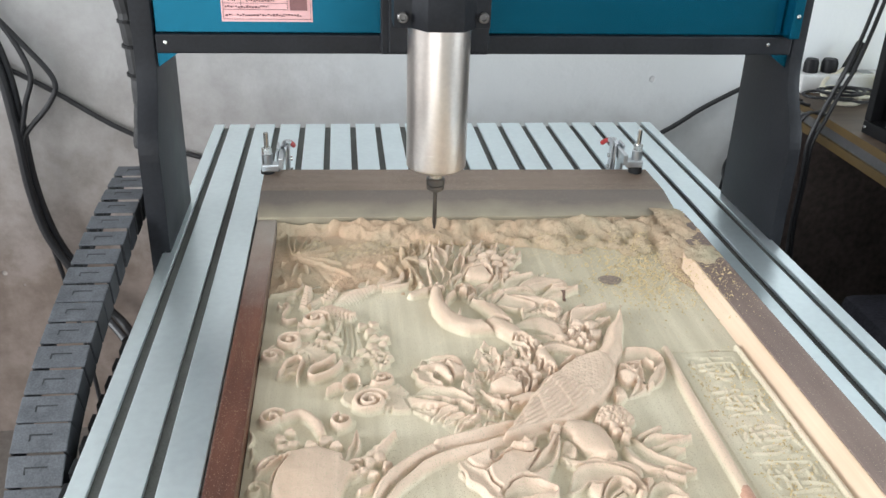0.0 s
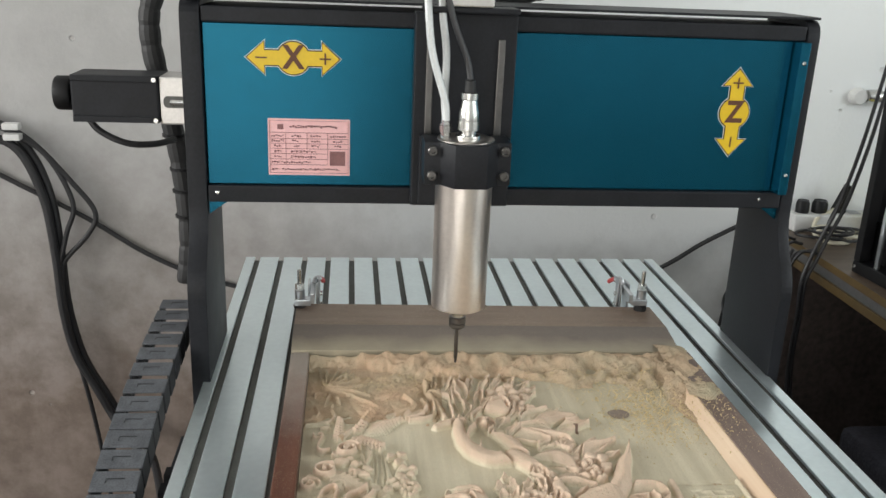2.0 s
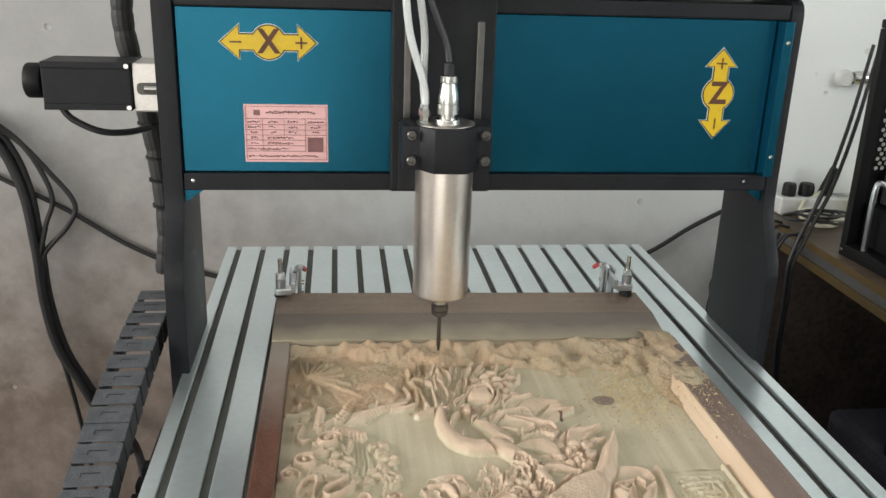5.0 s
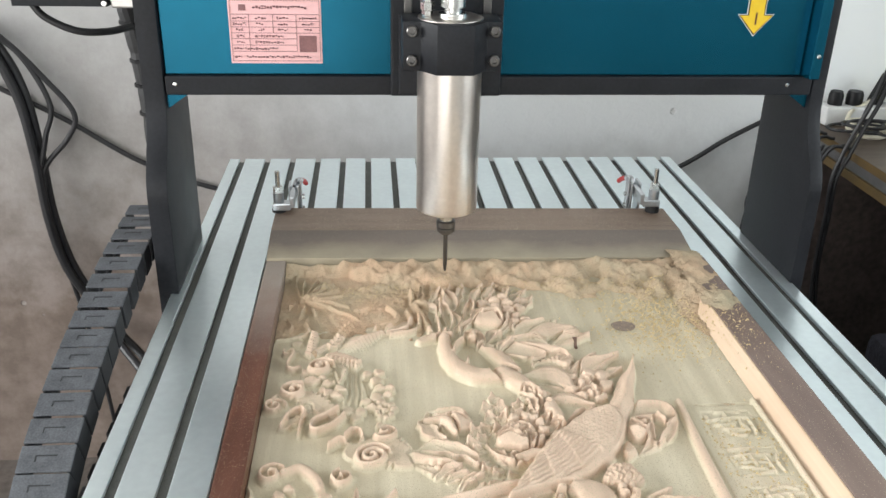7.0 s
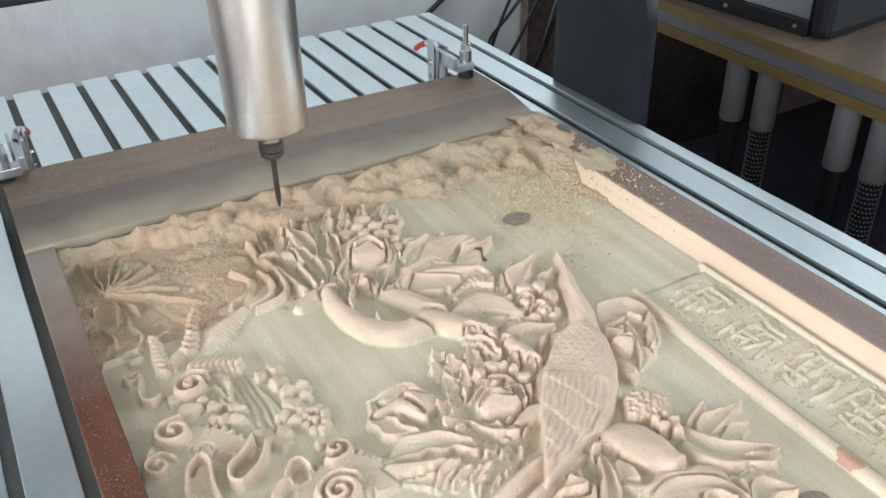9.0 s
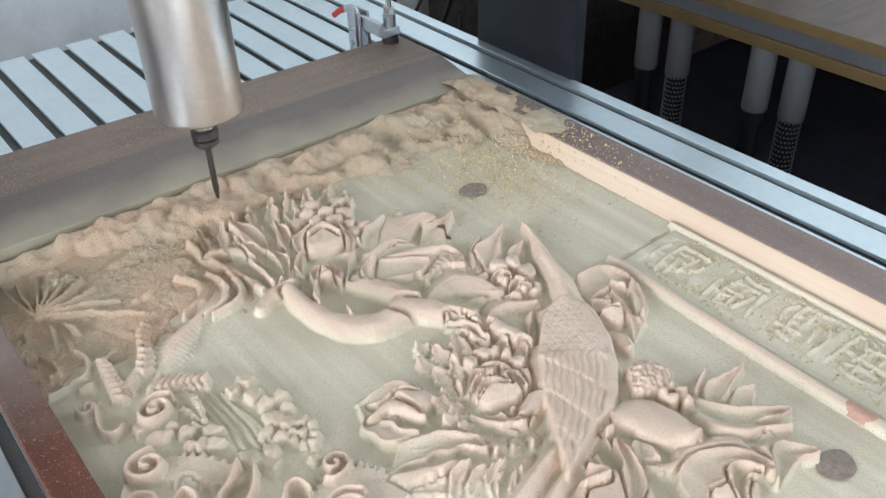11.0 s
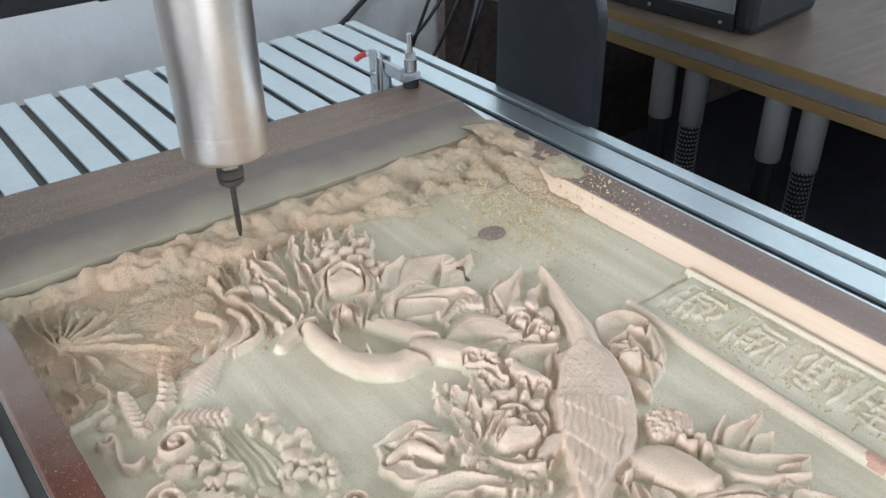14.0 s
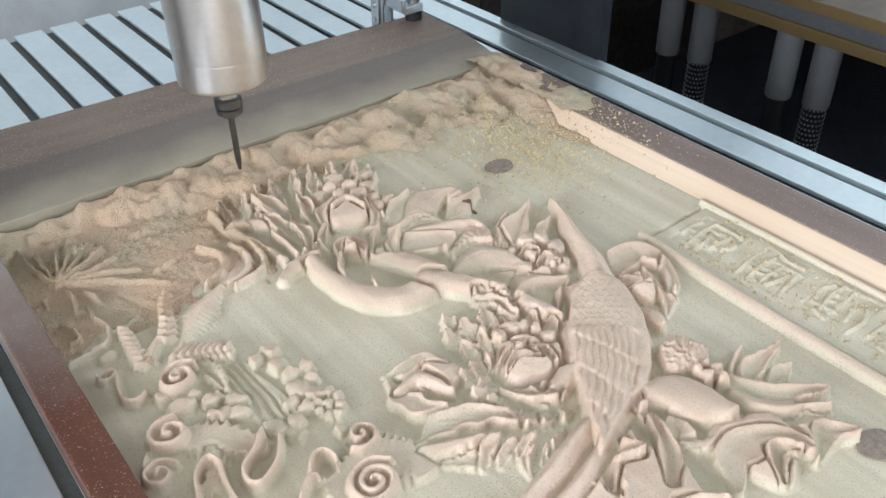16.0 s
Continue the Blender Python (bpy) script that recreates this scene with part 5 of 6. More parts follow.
blade([(-0.0556, 0.8766), (-0.0492, 0.8842), (-0.0404, 0.8892)], (0.0037, 0.0054, 0.0019,), 0.005, 0.01, "cup", 2)
blade([(-0.0458, 0.8775), (-0.0402, 0.886), (-0.0308, 0.8888)], (0.0034, 0.0051, 0.0018,), 0.005, 0.01, "cup", 2)
# lower blossoms, stems and fan leaf
blade([(0.0019, 0.8805), (-0.0091, 0.8629), (-0.0149, 0.8429)], (0.0033, 0.0063, 0.0027,), 0.006, 0.008, "dome")
blade([(0.0084, 0.8766), (0.0046, 0.8562), (0.0004, 0.8336)], (0.0038, 0.0081, 0.0036,), 0.007, 0.009, "fold")
blade([(0.0015, 0.8435), (0.0155, 0.8516), (0.0151, 0.8376)], (0.004, 0.0173, 0.0077,), 0.006, 0.009, "cup")
blade([(0.0183, 0.8808), (0.033, 0.869), (0.041, 0.8481), (0.0457, 0.8293)], (0.0134, 0.0301, 0.0274, 0.0078,), 0.01, 0.0115, "dome")
blade([(0.0318, 0.8293), (0.0518, 0.8226), (0.063, 0.8094), (0.0543, 0.7915)], (0.005, 0.0273, 0.0252, 0.0056,), 0.006, 0.009, "fold")
blade([(0.0096, 0.8449), (0.0219, 0.834), (0.0394, 0.8313)], (0.0048, 0.01, 0.004,), 0.005, 0.008, "dome")
blade([(0.071, 0.8555), (0.0812, 0.8617), (0.0971, 0.8704)], (0.0031, 0.0081, 0.0019,), 0.005, 0.0095, "roof")
blade([(0.0733, 0.8474), (0.0892, 0.8537), (0.1175, 0.8575)], (0.0048, 0.016, 0.0021,), 0.005, 0.011, "cup")
blade([(0.0813, 0.8402), (0.098, 0.8421), (0.1066, 0.8413)], (0.0039, 0.0132, 0.0037,), 0.005, 0.0095, "cup")
blade([(0.0677, 0.8571), (0.0733, 0.8376), (0.0923, 0.8223), (0.1049, 0.8156)], (0.0096, 0.0151, 0.0124, 0.0042,), 0.007, 0.0105, "cup")
blade([(0.0613, 0.8482), (0.0645, 0.8311), (0.0786, 0.8165), (0.0938, 0.8076)], (0.0074, 0.0168, 0.0121, 0.0041,), 0.006, 0.0095, "roof")
blade([(0.0633, 0.8163), (0.0763, 0.8091), (0.0865, 0.8041)], (0.0039, 0.0114, 0.0038,), 0.005, 0.008, "cup")
bead(0.0576, 0.8699, 0.0045, 0.011)
bead(0.0571, 0.8631, 0.0045, 0.011)
bead(0.0661, 0.8630, 0.0042, 0.011)
bead(0.0637, 0.8556, 0.0041, 0.011)
bead(0.0648, 0.8701, 0.0036, 0.011)
bead(0.0619, 0.8859, 0.0152, 0.011, 0.0012)
ridge([(0.0083, 0.8793), (0.0141, 0.878)], 0.00195, 0.012)
ridge([(0.007, 0.8748), (0.0135, 0.8741)], 0.00185, 0.012)
ridge([(0.008, 0.8708), (0.0141, 0.8714)], 0.00165, 0.012)
# the bird: hind plume, body, folded wing and long tail
blade([(0.07, 0.9532), (0.0891, 0.9901), (0.1044, 1.0255), (0.1187, 1.0587)], (0.0233, 0.0204, 0.014, 0.0024,), 0.011, 0.0095, "roof")
# near flowers and tail
bead(-0.0315, 0.8296, 0.0335, 0.009)
blade([(-0.0628, 0.8329), (-0.0478, 0.8486), (-0.036, 0.8681)], (0.0147, 0.0274, 0.0113,), 0.005, 0.01, "dome")
blade([(-0.0397, 0.8461), (-0.0284, 0.8614), (-0.0171, 0.8511)], (0.0066, 0.0258, 0.0089,), 0.008, 0.012, "cup")
blade([(-0.0175, 0.8271), (-0, 0.8451), (0.0101, 0.8648)], (0.0066, 0.0146, 0.0053,), 0.006, 0.01, "cup")
blade([(-0.0656, 0.8429), (-0.0556, 0.8245), (-0.0469, 0.8012)], (0.0073, 0.0172, 0.0093,), 0.006, 0.009, "cup", 2)
blade([(-0.0383, 0.8044), (-0.0254, 0.8081), (-0.0077, 0.8044)], (0.0077, 0.024, 0.0084,), 0.006, 0.01, "cup")
bead(0.0393, 0.8153, 0.0250, 0.0085)
blade([(0.007, 0.806), (0.0229, 0.8194), (0.0471, 0.8152), (0.0564, 0.7964)], (0.0064, 0.0215, 0.0191, 0.0066,), 0.007, 0.011, "cup", 2)
blade([(0.0282, 0.7927), (0.0427, 0.8058), (0.0507, 0.7992)], (0.0043, 0.0148, 0.0049,), 0.008, 0.011, "cup")
blade([(0.0606, 0.7908), (0.0755, 0.7979), (0.0872, 0.7899)], (0.0048, 0.0188, 0.0075,), 0.005, 0.009, "cup")
bead(-0.1799, 0.8335, 0.0346, 0.011)
blade([(-0.2083, 0.812), (-0.2105, 0.8309), (-0.1989, 0.8517)], (0.0061, 0.0128, 0.0071,), 0.005, 0.008, "cup")
blade([(-0.1451, 0.8477), (-0.1278, 0.8615), (-0.115, 0.877)], (0.008, 0.0139, 0.0044,), 0.004, 0.008, "roof", 5)
bead(-0.1347, 0.8464, 0.0050, 0.007)
bead(-0.1274, 0.8523, 0.0051, 0.007)
bead(-0.1212, 0.8416, 0.0050, 0.007)
bead(-0.1323, 0.8337, 0.0045, 0.007)
bead(-0.1387, 0.8378, 0.0041, 0.007)
scroll(-0.2107, 0.9039, 0.0106, 0.008, 1.3, 0.6)
ridge([(-0.2019, 0.9046), (-0.1888, 0.9096), (-0.1769, 0.8985), (-0.1723, 0.8867)], 0.0051, 0.008)
bead(-0.2027, 0.8791, 0.0052, 0.007)
bead(-0.1959, 0.8869, 0.0052, 0.007)
bead(-0.1926, 0.8715, 0.0051, 0.007)
bead(-0.1999, 0.8667, 0.0047, 0.007)
bead(-0.1789, 0.8706, 0.0056, 0.007)
bead(-0.1684, 0.8766, 0.0056, 0.007)
bead(-0.1597, 0.8692, 0.0051, 0.007)
scroll(-0.1540, 0.8977, 0.0107, 0.008, 1.3, 2)
blade([(-0.1513, 0.8492), (-0.1465, 0.8633), (-0.1436, 0.8802)], (0.0054, 0.0104, 0.0036,), 0.005, 0.009, "cup")
scroll(-0.2151, 0.8221, 0.0079, 0.006, 1.2, 0)
scroll(-0.1461, 0.8405, 0.0083, 0.007, 1.2, 1)
ridge([(-0.2254, 0.871), (-0.2237, 0.8803), (-0.2264, 0.8916)], 0.00185, 0.004)
ridge([(-0.2212, 0.8512), (-0.2194, 0.86), (-0.222, 0.8707)], 0.0018, 0.004)
ridge([(-0.2172, 0.8324), (-0.2154, 0.8408), (-0.2179, 0.851)], 0.00175, 0.004)
ridge([(-0.1417, 0.8168), (-0.1295, 0.8218), (-0.1148, 0.8304)], 0.004, 0.006)
blade([(0.0125, 0.8852), (-0.0249, 0.8805), (-0.0716, 0.8642), (-0.101, 0.849), (-0.121, 0.829), (-0.1309, 0.806)], (0.0183, 0.0157, 0.0133, 0.0116, 0.0088, 0.0076,), 0.0095, 0.008, "roof")
blade([(0.0016, 0.8768), (-0.0461, 0.8592), (-0.0865, 0.8449), (-0.1112, 0.823), (-0.1223, 0.8051)], (0.0127, 0.0112, 0.0095, 0.0082, 0.0062,), 0.0085, 0.007, "roof")
blade([(0.0056, 0.9215), (0.0221, 0.9402), (0.0504, 0.952), (0.067, 0.9532)], (0.0033, 0.0124, 0.0132, 0.0063,), 0.008, 0.0105, "dome")
blade([(0.0266, 0.8925), (-0.0163, 0.882), (-0.0449, 0.8744), (-0.0815, 0.8623)], (0.0149, 0.0146, 0.0145, 0.0114,), 0.0105, 0.0085, "roof")
bird((0.0637, 0.9541), (0.0118, 0.8855))
tablet()


def fbm(scale, seed, octaves=4):
    """Smooth random hills on the relief's grid."""
    out, amp = np.zeros_like(U), 1.0
    rs = np.random.RandomState(seed)
    for o in range(octaves):
        n = 64
        g = rs.rand(n, n)
        x, y = (U - CX0) / scale * 2**o, (V - CY0) / scale * 2**o
        i, j = np.floor(x).astype(int), np.floor(y).astype(int)
        a, b = soft(x - i), soft(y - j)
        i0, j0, i1, j1 = i % n, j % n, (i + 1) % n, (j + 1) % n
        out += amp * ((g[j0, i0] * (1 - a) + g[j0, i1] * a) * (1 - b) + (g[j1, i0] * (1 - a) + g[j1, i1] * a) * b - 0.5)
        amp *= 0.5
    return out


def blurred(a, r):
    """A box blur of r cells, twice."""
    for _ in range(2):
        for ax in (0, 1):
            p = np.pad(a, [(r + 1, r) if k == ax else (0, 0) for k in (0, 1)], mode="edge").cumsum(ax)
            n = a.shape[ax]
            a = (np.take(p, range(2 * r + 1, 2 * r + 1 + n), ax) - np.take(p, range(0, n), ax)) / (2 * r + 1)
    return a


# the cutter leaves crisp rims and deep folds; then grain and waviness
def bent(a, dx, dy):
    """The field read at places shifted by dx, dy metres."""
    cell_x, cell_y = gx[1] - gx[0], gy[1] - gy[0]
    x = np.clip(np.arange(NX)[None, :] + dx / cell_x, 0, NX - 1.001)
    y = np.clip(np.arange(NY)[:, None] + dy / cell_y, 0, NY - 1.001)
    i, j = x.astype(int), y.astype(int)
    p, r = x - i, y - j
    return (a[j, i] * (1 - p) + a[j, i + 1] * p) * (1 - r) + (a[j + 1, i] * (1 - p) + a[j + 1, i + 1] * p) * r


away = soft((0.126 - U) / 0.006)
H = bent(H, away * (0.0040 * fbm(0.030, 31, 1) + 0.0016 * fbm(0.012, 33, 1)), away * (0.0040 * fbm(0.030, 32, 1) + 0.0016 * fbm(0.012, 34, 1)))
# forms sink towards the open ground, and stand full where they crowd
raised = soft((H - 0.002) / 0.002) * away
crowd = soft((blurred(raised, 8) - 0.42) / 0.50)
H *= 1 - away * (1 - crowd) * 0.22
raised = soft((H - 0.0015) / 0.003) * away
H += raised * (0.0007 * fbm(0.020, 21, 2) + 0.00018 * fbm(0.0055, 22, 2))
H += (0.45 * (H - blurred(H, 3)) + 0.38 * (H - blurred(H, 10))) * raised
H = np.where(away > 0.5, np.maximum(H, 0.0), H)
rough = np.random.RandomState(5).rand(NY, NX)
H = H + 0.00012 * (rough - 0.5) + 0.0003 * fbm(0.05, 23, 2)
H[1:-1, 1:-1] = (6 * H[1:-1, 1:-1] + H[:-2, 1:-1] + H[2:, 1:-1] + H[1:-1, :-2] + H[1:-1, 2:]) / 10

# sawdust banked up against the back rail and in the far corner
hill, grit, lump = fbm(0.040, 3), fbm(0.006, 4, 3), fbm(0.016, 6, 2)
back_d = CY1 - 0.0035 - V
reach = (0.052 + 0.070 * hill + 0.030 * lump) + 0.022 * soft((U - 0.12) / 0.08)
bank = 0.0135 + 0.0060 * hill + 0.0050 * lump
dust = bank * soft(1 - np.maximum(back_d, 0) / np.maximum(reach, 0.014)) ** 0.8 + 0.0060 * lump * soft(1 - back_d / 0.075) * (back_d > 0) + 0.0024 * fbm(0.010, 9, 2) * soft(1 - back_d / 0.06)
dust = np.where(back_d < 0.004, bank * soft((back_d + 0.0035 - 0.0012 * lump) / 0.006), dust)
wall_d = 0.2205 - U
corner = (0.0128 + 0.004 * lump) * soft(1 - (wall_d + 0.014 * hill) / 0.026) * soft((V - 1.100 + 0.05 * hill) / 0.10)
dust = np.maximum(dust, corner)
cover = np.minimum(H, 0.0065) + 0.0006 + 0.0012 * lump
dust = np.maximum(dust, cover * soft((V - 1.195 - 0.05 * lump) / 0.025) * (U < 0.06) * soft((U + 0.10) / 0.03))
thin = H + 0.0013 + 0.0004 * lump + 0.0003 * grit
dust = np.where((V > 1.112 + 0.05 * hill + 0.03 * lump) & (U < -0.074 + 0.02 * hill), np.maximum(dust * soft((V - 1.20) / 0.03), thin), dust)
dust = dust + (0.0009 * grit + 0.0010 * fbm(0.0034, 14, 2)) * (dust > H + 0.0012)


def grid_mesh(name, xs, ys, Z, keep=None):
    ny, nx = Z.shape
    XX, YY = np.meshgrid(xs, ys)
    co = np.stack([XX, YY, Z], -1).reshape(-1, 3)
    idx = np.arange(ny * nx).reshape(ny, nx)
    quads = np.stack([idx[:-1, :-1], idx[:-1, 1:], idx[1:, 1:], idx[1:, :-1]], -1).reshape(-1, 4)
    if keep is not None:
        ok = keep.reshape(-1)[quads].any(1)
        quads = quads[ok]
        used = np.unique(quads)
        back_ = np.full(ny * nx, -1)
        back_[used] = np.arange(len(used))
        co, quads = co[used], back_[quads]
    me = bpy.data.meshes.new(name)
    me.vertices.add(len(co))
    me.vertices.foreach_set("co", co.ravel())
    me.loops.add(quads.size)
    me.loops.foreach_set("vertex_index", quads.ravel().astype(np.int32))
    me.polygons.add(len(quads))
    me.polygons.foreach_set("loop_start", np.arange(0, quads.size, 4, dtype=np.int32))
    me.polygons.foreach_set("loop_total", np.full(len(quads), 4, dtype=np.int32))
    me.update(calc_edges=True)
    me.shade_smooth()
    return me


me = grid_mesh("relief", gx, gy, FLOOR_Z + H)
me.materials.append(PINE)
carving = new("relief", me)
carving.parent = board
tagged(carving, "pale carved relief of peonies, branch, bird and clouds")
me = grid_mesh("sawdust", gx, gy, FLOOR_Z + dust, (dust > H + 0.0003) & (dust > 0.0006))
me.materials.append(SAWDUST)
heap = tagged(new("sawdust", me), "loose orange-brown sawdust heaped along the board's back edge", "sawdust", kind="stuff")

# grey-brown dust spilled over the low side in the far corner
sx_, sy_ = np.linspace(0.2195, 0.2610, 84), np.linspace(1.105, 1.292, 300)
SU, SV = np.meshgrid(sx_, sy_)
si, sj = np.searchsorted(gx, np.clip(SU - 0.05, CX0, CX1 - 1e-6)), np.searchsorted(gy, np.clip(SV - 0.02, CY0, CY1 - 1e-6))
spill = (0.0028 + 0.0075 * lump[sj, si] + 0.0020 * grit[sj, si] + 0.006 * hill[sj, si]) * soft((SV - 1.118 - 0.05 * hill[sj, si]) / 0.06)
spill = spill + 0.0060 * np.exp(-(((SU - 0.236) / 0.014) ** 2 + ((SV - 1.262) / 0.030) ** 2)) - 0.0022 * soft((SU - 0.246) / 0.012) - 0.003 * soft((SV - 1.280) / 0.010)
me = grid_mesh("dust_spill", sx_, sy_, LOW + np.minimum(0.75 * spill, 0.007), spill > 0.0004)
me.materials.append(SAWDUST)
tagged(new("dust_spill", me), "grey-brown sawdust spilled over the board's low edge", "sawdust", kind="stuff")

for nm, cx, cy, rx, ry, mat, lab in (("scorch", 0.0695, 1.0930, 0.0017, 0.0080, BURNT, "dark stained petal tip"), ("knot", 0.1350, 0.790, 0.0048, 0.009, RED_KNOT, "reddish knot in the tablet border")):
    m_ = grid_mesh(nm, gx, gy, FLOOR_Z + H + 0.0004, ((U - cx) / rx) ** 2 + ((V - cy) / ry) ** 2 < 1)
    m_.materials.append(mat)
    spot = tagged(new(nm, m_), lab)
    spot.parent = board

# sloping pine wall of the cut along one side
part("cut_wall", prism([(0.2130, FLOOR_Z + 0.0003), (CX1 + 0.0003, FLOOR_Z + 0.0003), (CX1 + 0.0003, LOW - 0.0007), (0.2262, LOW - 0.0007)], "y", CY0 + 0.001, CY1 - 0.012, 0.0006), PINE_EDGE, board, "fresh pale orange cut edge")

# scattered coarse chips
chips = bmesh.new()
rc = random.Random(11)
for k in range(11400):
    if k < 1900:
        x, y = rc.gauss(0.168, 0.032), rc.gauss(1.135, 0.040)
    elif k < 2900:
        x, y = rc.uniform(0.150, 0.207), rc.uniform(0.66, 0.965)
    elif k > 6400:
        x, y = rc.uniform(-0.21, 0.20), 1.20 - abs(rc.gauss(0, 0.12))
    elif k < 3600:
        x, y = rc.uniform(0.205, 0.258), rc.gauss(1.14, 0.05)
    else:
        x, y = rc.uniform(-0.22, 0.20), 1.225 - abs(rc.gauss(0, 0.025))
    if not (CX0 + 0.01 < x < 0.2595 and 0.6 < y < CY1 - 0.012):
        continue
    i, j = min(NX - 1, np.searchsorted(gx, x)), min(NY - 1, np.searchsorted(gy, y))
    z = FLOOR_Z + max(H[j, i], dust[j, i]) if x < 0.2130 else (LOW if x > 0.2262 else FLOOR_Z + 0.0003 + (x - 0.2130) / 0.0132 * 0.0115)
    r = rc.uniform(0.0004, 0.0016) * (1.1 if k < 2900 else 0.60 if k < 6400 else 0.34)
    a = rc.uniform(0, 6.28)
    c, s = r * math.cos(a), r * math.sin(a)
    vs = [chips.verts.new((x + c, y + s, z)), chips.verts.new((x - s * 0.7, y + c * 0.7, z + r * 0.4)), chips.verts.new((x - c, y - s, z)), chips.verts.new((x, y, z + r * 1.2))]
    for f in ((0, 1, 3), (1, 2, 3), (2, 0, 3), (0, 2, 1)):
        chips.faces.new([vs[n] for n in f])
tagged(part("wood_chips", chips, CHIPS), "scattered yellowish wood chips", "wood chips", kind="stuff")
for x, y, rx, ry in ((0.128, 1.127, 0.0125, 0.0105), (0.0925, 0.779, 0.012, 0.010)):
    k = bmesh.new()
    ring = [k.verts.new((x + rx * math.cos(a) * (1 + 0.06 * math.sin(3 * a)), y + ry * math.sin(a), FLOOR_Z + 0.0012)) for a in (6.283 * n / 28 for n in range(28))]
    top = k.verts.new((x, y, FLOOR_Z + 0.0016))
    for n in range(28):
        k.faces.new((ring[n], ring[(n + 1) % 28], top))
    part("knot", k, KNOT, board, "dark round wood knot")

# ---- toggle clamps at the back corners ----
def toggle_clamp(x, y, s, rest):
    c = thing("toggle_clamp", "small zinc toggle clamp holding the board", "clamp", "clamps at the board's back corners")
    z = BED + 0.0006

    def bx(*a, bv=0.001):
        return box(x + s * a[0] if s > 0 else x + s * a[1], x + s * a[1] if s > 0 else x + s * a[0], y + a[2], y + a[3], z + a[4], z + a[5], bv)

    part("base", bx(-0.030, 0.012, 0.002, 0.038, 0, 0.012), CAST, c)
    part("foot_plate", bx(-0.024, 0.004, 0.008, 0.034, 0.0121, 0.0145, bv=0.0005), ZINC, c)
    part("bracket", bx(-0.012, -0.009, 0.008, 0.030, 0.0146, 0.064), ZINC, c)
    part("bracket", bx(-0.001, 0.002, 0.008, 0.030, 0.0146, 0.064), ZINC, c)
    part("arm", bx(-0.008, -0.002, -0.022, 0.024, 0.046, 0.060), ZINC, c)
    part("link", bx(-0.0145, -0.0125, 0.012, 0.026, 0.026, 0.070), ZINC, c)
    for px, pz in ((-0.016, 0.030), (-0.016, 0.046), (-0.018, 0.019), (0.004, 0.019)):
        part("pin", lathe([(0.003, -0.0015), (0.003, 0.0015)], (x + s * px, y + 0.018, z + pz), "x", 10), BRIGHT, c)
    part("lever", sweep([(x - s * 0.006, y + 0.020, z + 0.060), (x - s * 0.009, y + 0.024, z + 0.066), (x - s * 0.014, y + 0.030, z + 0.064)], 0.0035, 8), ZINC, c)
    part("handle", sweep([(x - s * 0.014, y + 0.030, z + 0.064), (x - s * 0.016, y + 0.038, z + 0.060), (x - s * 0.018, y + 0.046, z + 0.054)], 0.0033, 8), RED, c, "red dipped handle")
    rod = part("spindle_rod", lathe([(0.003, 0.0515), (0.003, 0.092)], (x + s * 0.012, y - 0.014, z), "z", 12), BRIGHT, c)
    part("nut", lathe([(0.0062, 0.0645), (0.0062, 0.072)], (x + s * 0.012, y - 0.014, z), "z", 6), BRIGHT, c)
    part("sleeve", lathe([(0.0068, 0.0515), (0.0068, 0.0643)], (x + s * 0.012, y - 0.014, z), "z", 12), ZINC, c)
    part("yoke", bx(-0.003, 0.019, -0.022, -0.006, 0.0425, 0.0513), ZINC, c)
    part("rubber_foot", lathe([(0.0088, rest), (0.0088, 0.0420), (0.006, 0.0425)], (x + s * 0.012, y - 0.014, z), "z", 16), RUBBER, c, "black rubber foot")


toggle_clamp(0.222, 1.402, 1, 0.0309)
toggle_clamp(-0.234, 1.402, -1, 0.0390)

# ---- the desk beside the machine ----
desk = thing("desk", "wood-topped desk with gold-brown edge bands", "desk")
DX, DZ = 0.716, 0.786
part("top", box(DX + 0.0015, 1.55, 0.35, 1.995, DZ - 0.014, DZ, 0.001), DESK_TOP, desk, "worn brown wood laminate top")
part("edge_band", box(DX, DX + 0.0012, 0.35, 1.995, DZ - 0.0142, DZ + 0.0002), BRONZE, desk, "gold-brown edge band")
part("rail", box(DX + 0.003, 1.54, 0.36, 1.99, DZ - 0.033, DZ - 0.0145), DESK_RAIL, desk, "grey metal rail")
part("lower_panel", box(DX - 0.002, 1.54, 0.36, 1.99, DZ - 0.049, DZ - 0.0335, 0.001), BRONZE, desk, "gold-brown lower panel")
# two added dark panels hide the bright wall and stand for its shade
part("end_panel", box(0.72, 1.53, 1.96, 1.985, 0, DZ - 0.0495), UNDER_DESK_SHADE, desk, "added dark panel in place of the shaded wall")
part("dark_backing", box(1.50, 1.52, 0.39, 1.955, 0, DZ - 0.0495), UNDER_DESK_SHADE, desk, "added dark panel hiding the bright wall under the desk")
part("end_panel", box(0.80, 1.53, 0.36, 0.385, 0, DZ - 0.0495), NAVY, desk)
bin_ = thing("cloth_cover", "black cloth covering boxes under the desk", "cloth")
part("cloth", box(0.728, 1.49, 0.5, 1.62, 0.0005, 0.51, 0.02), NAVY, bin_)
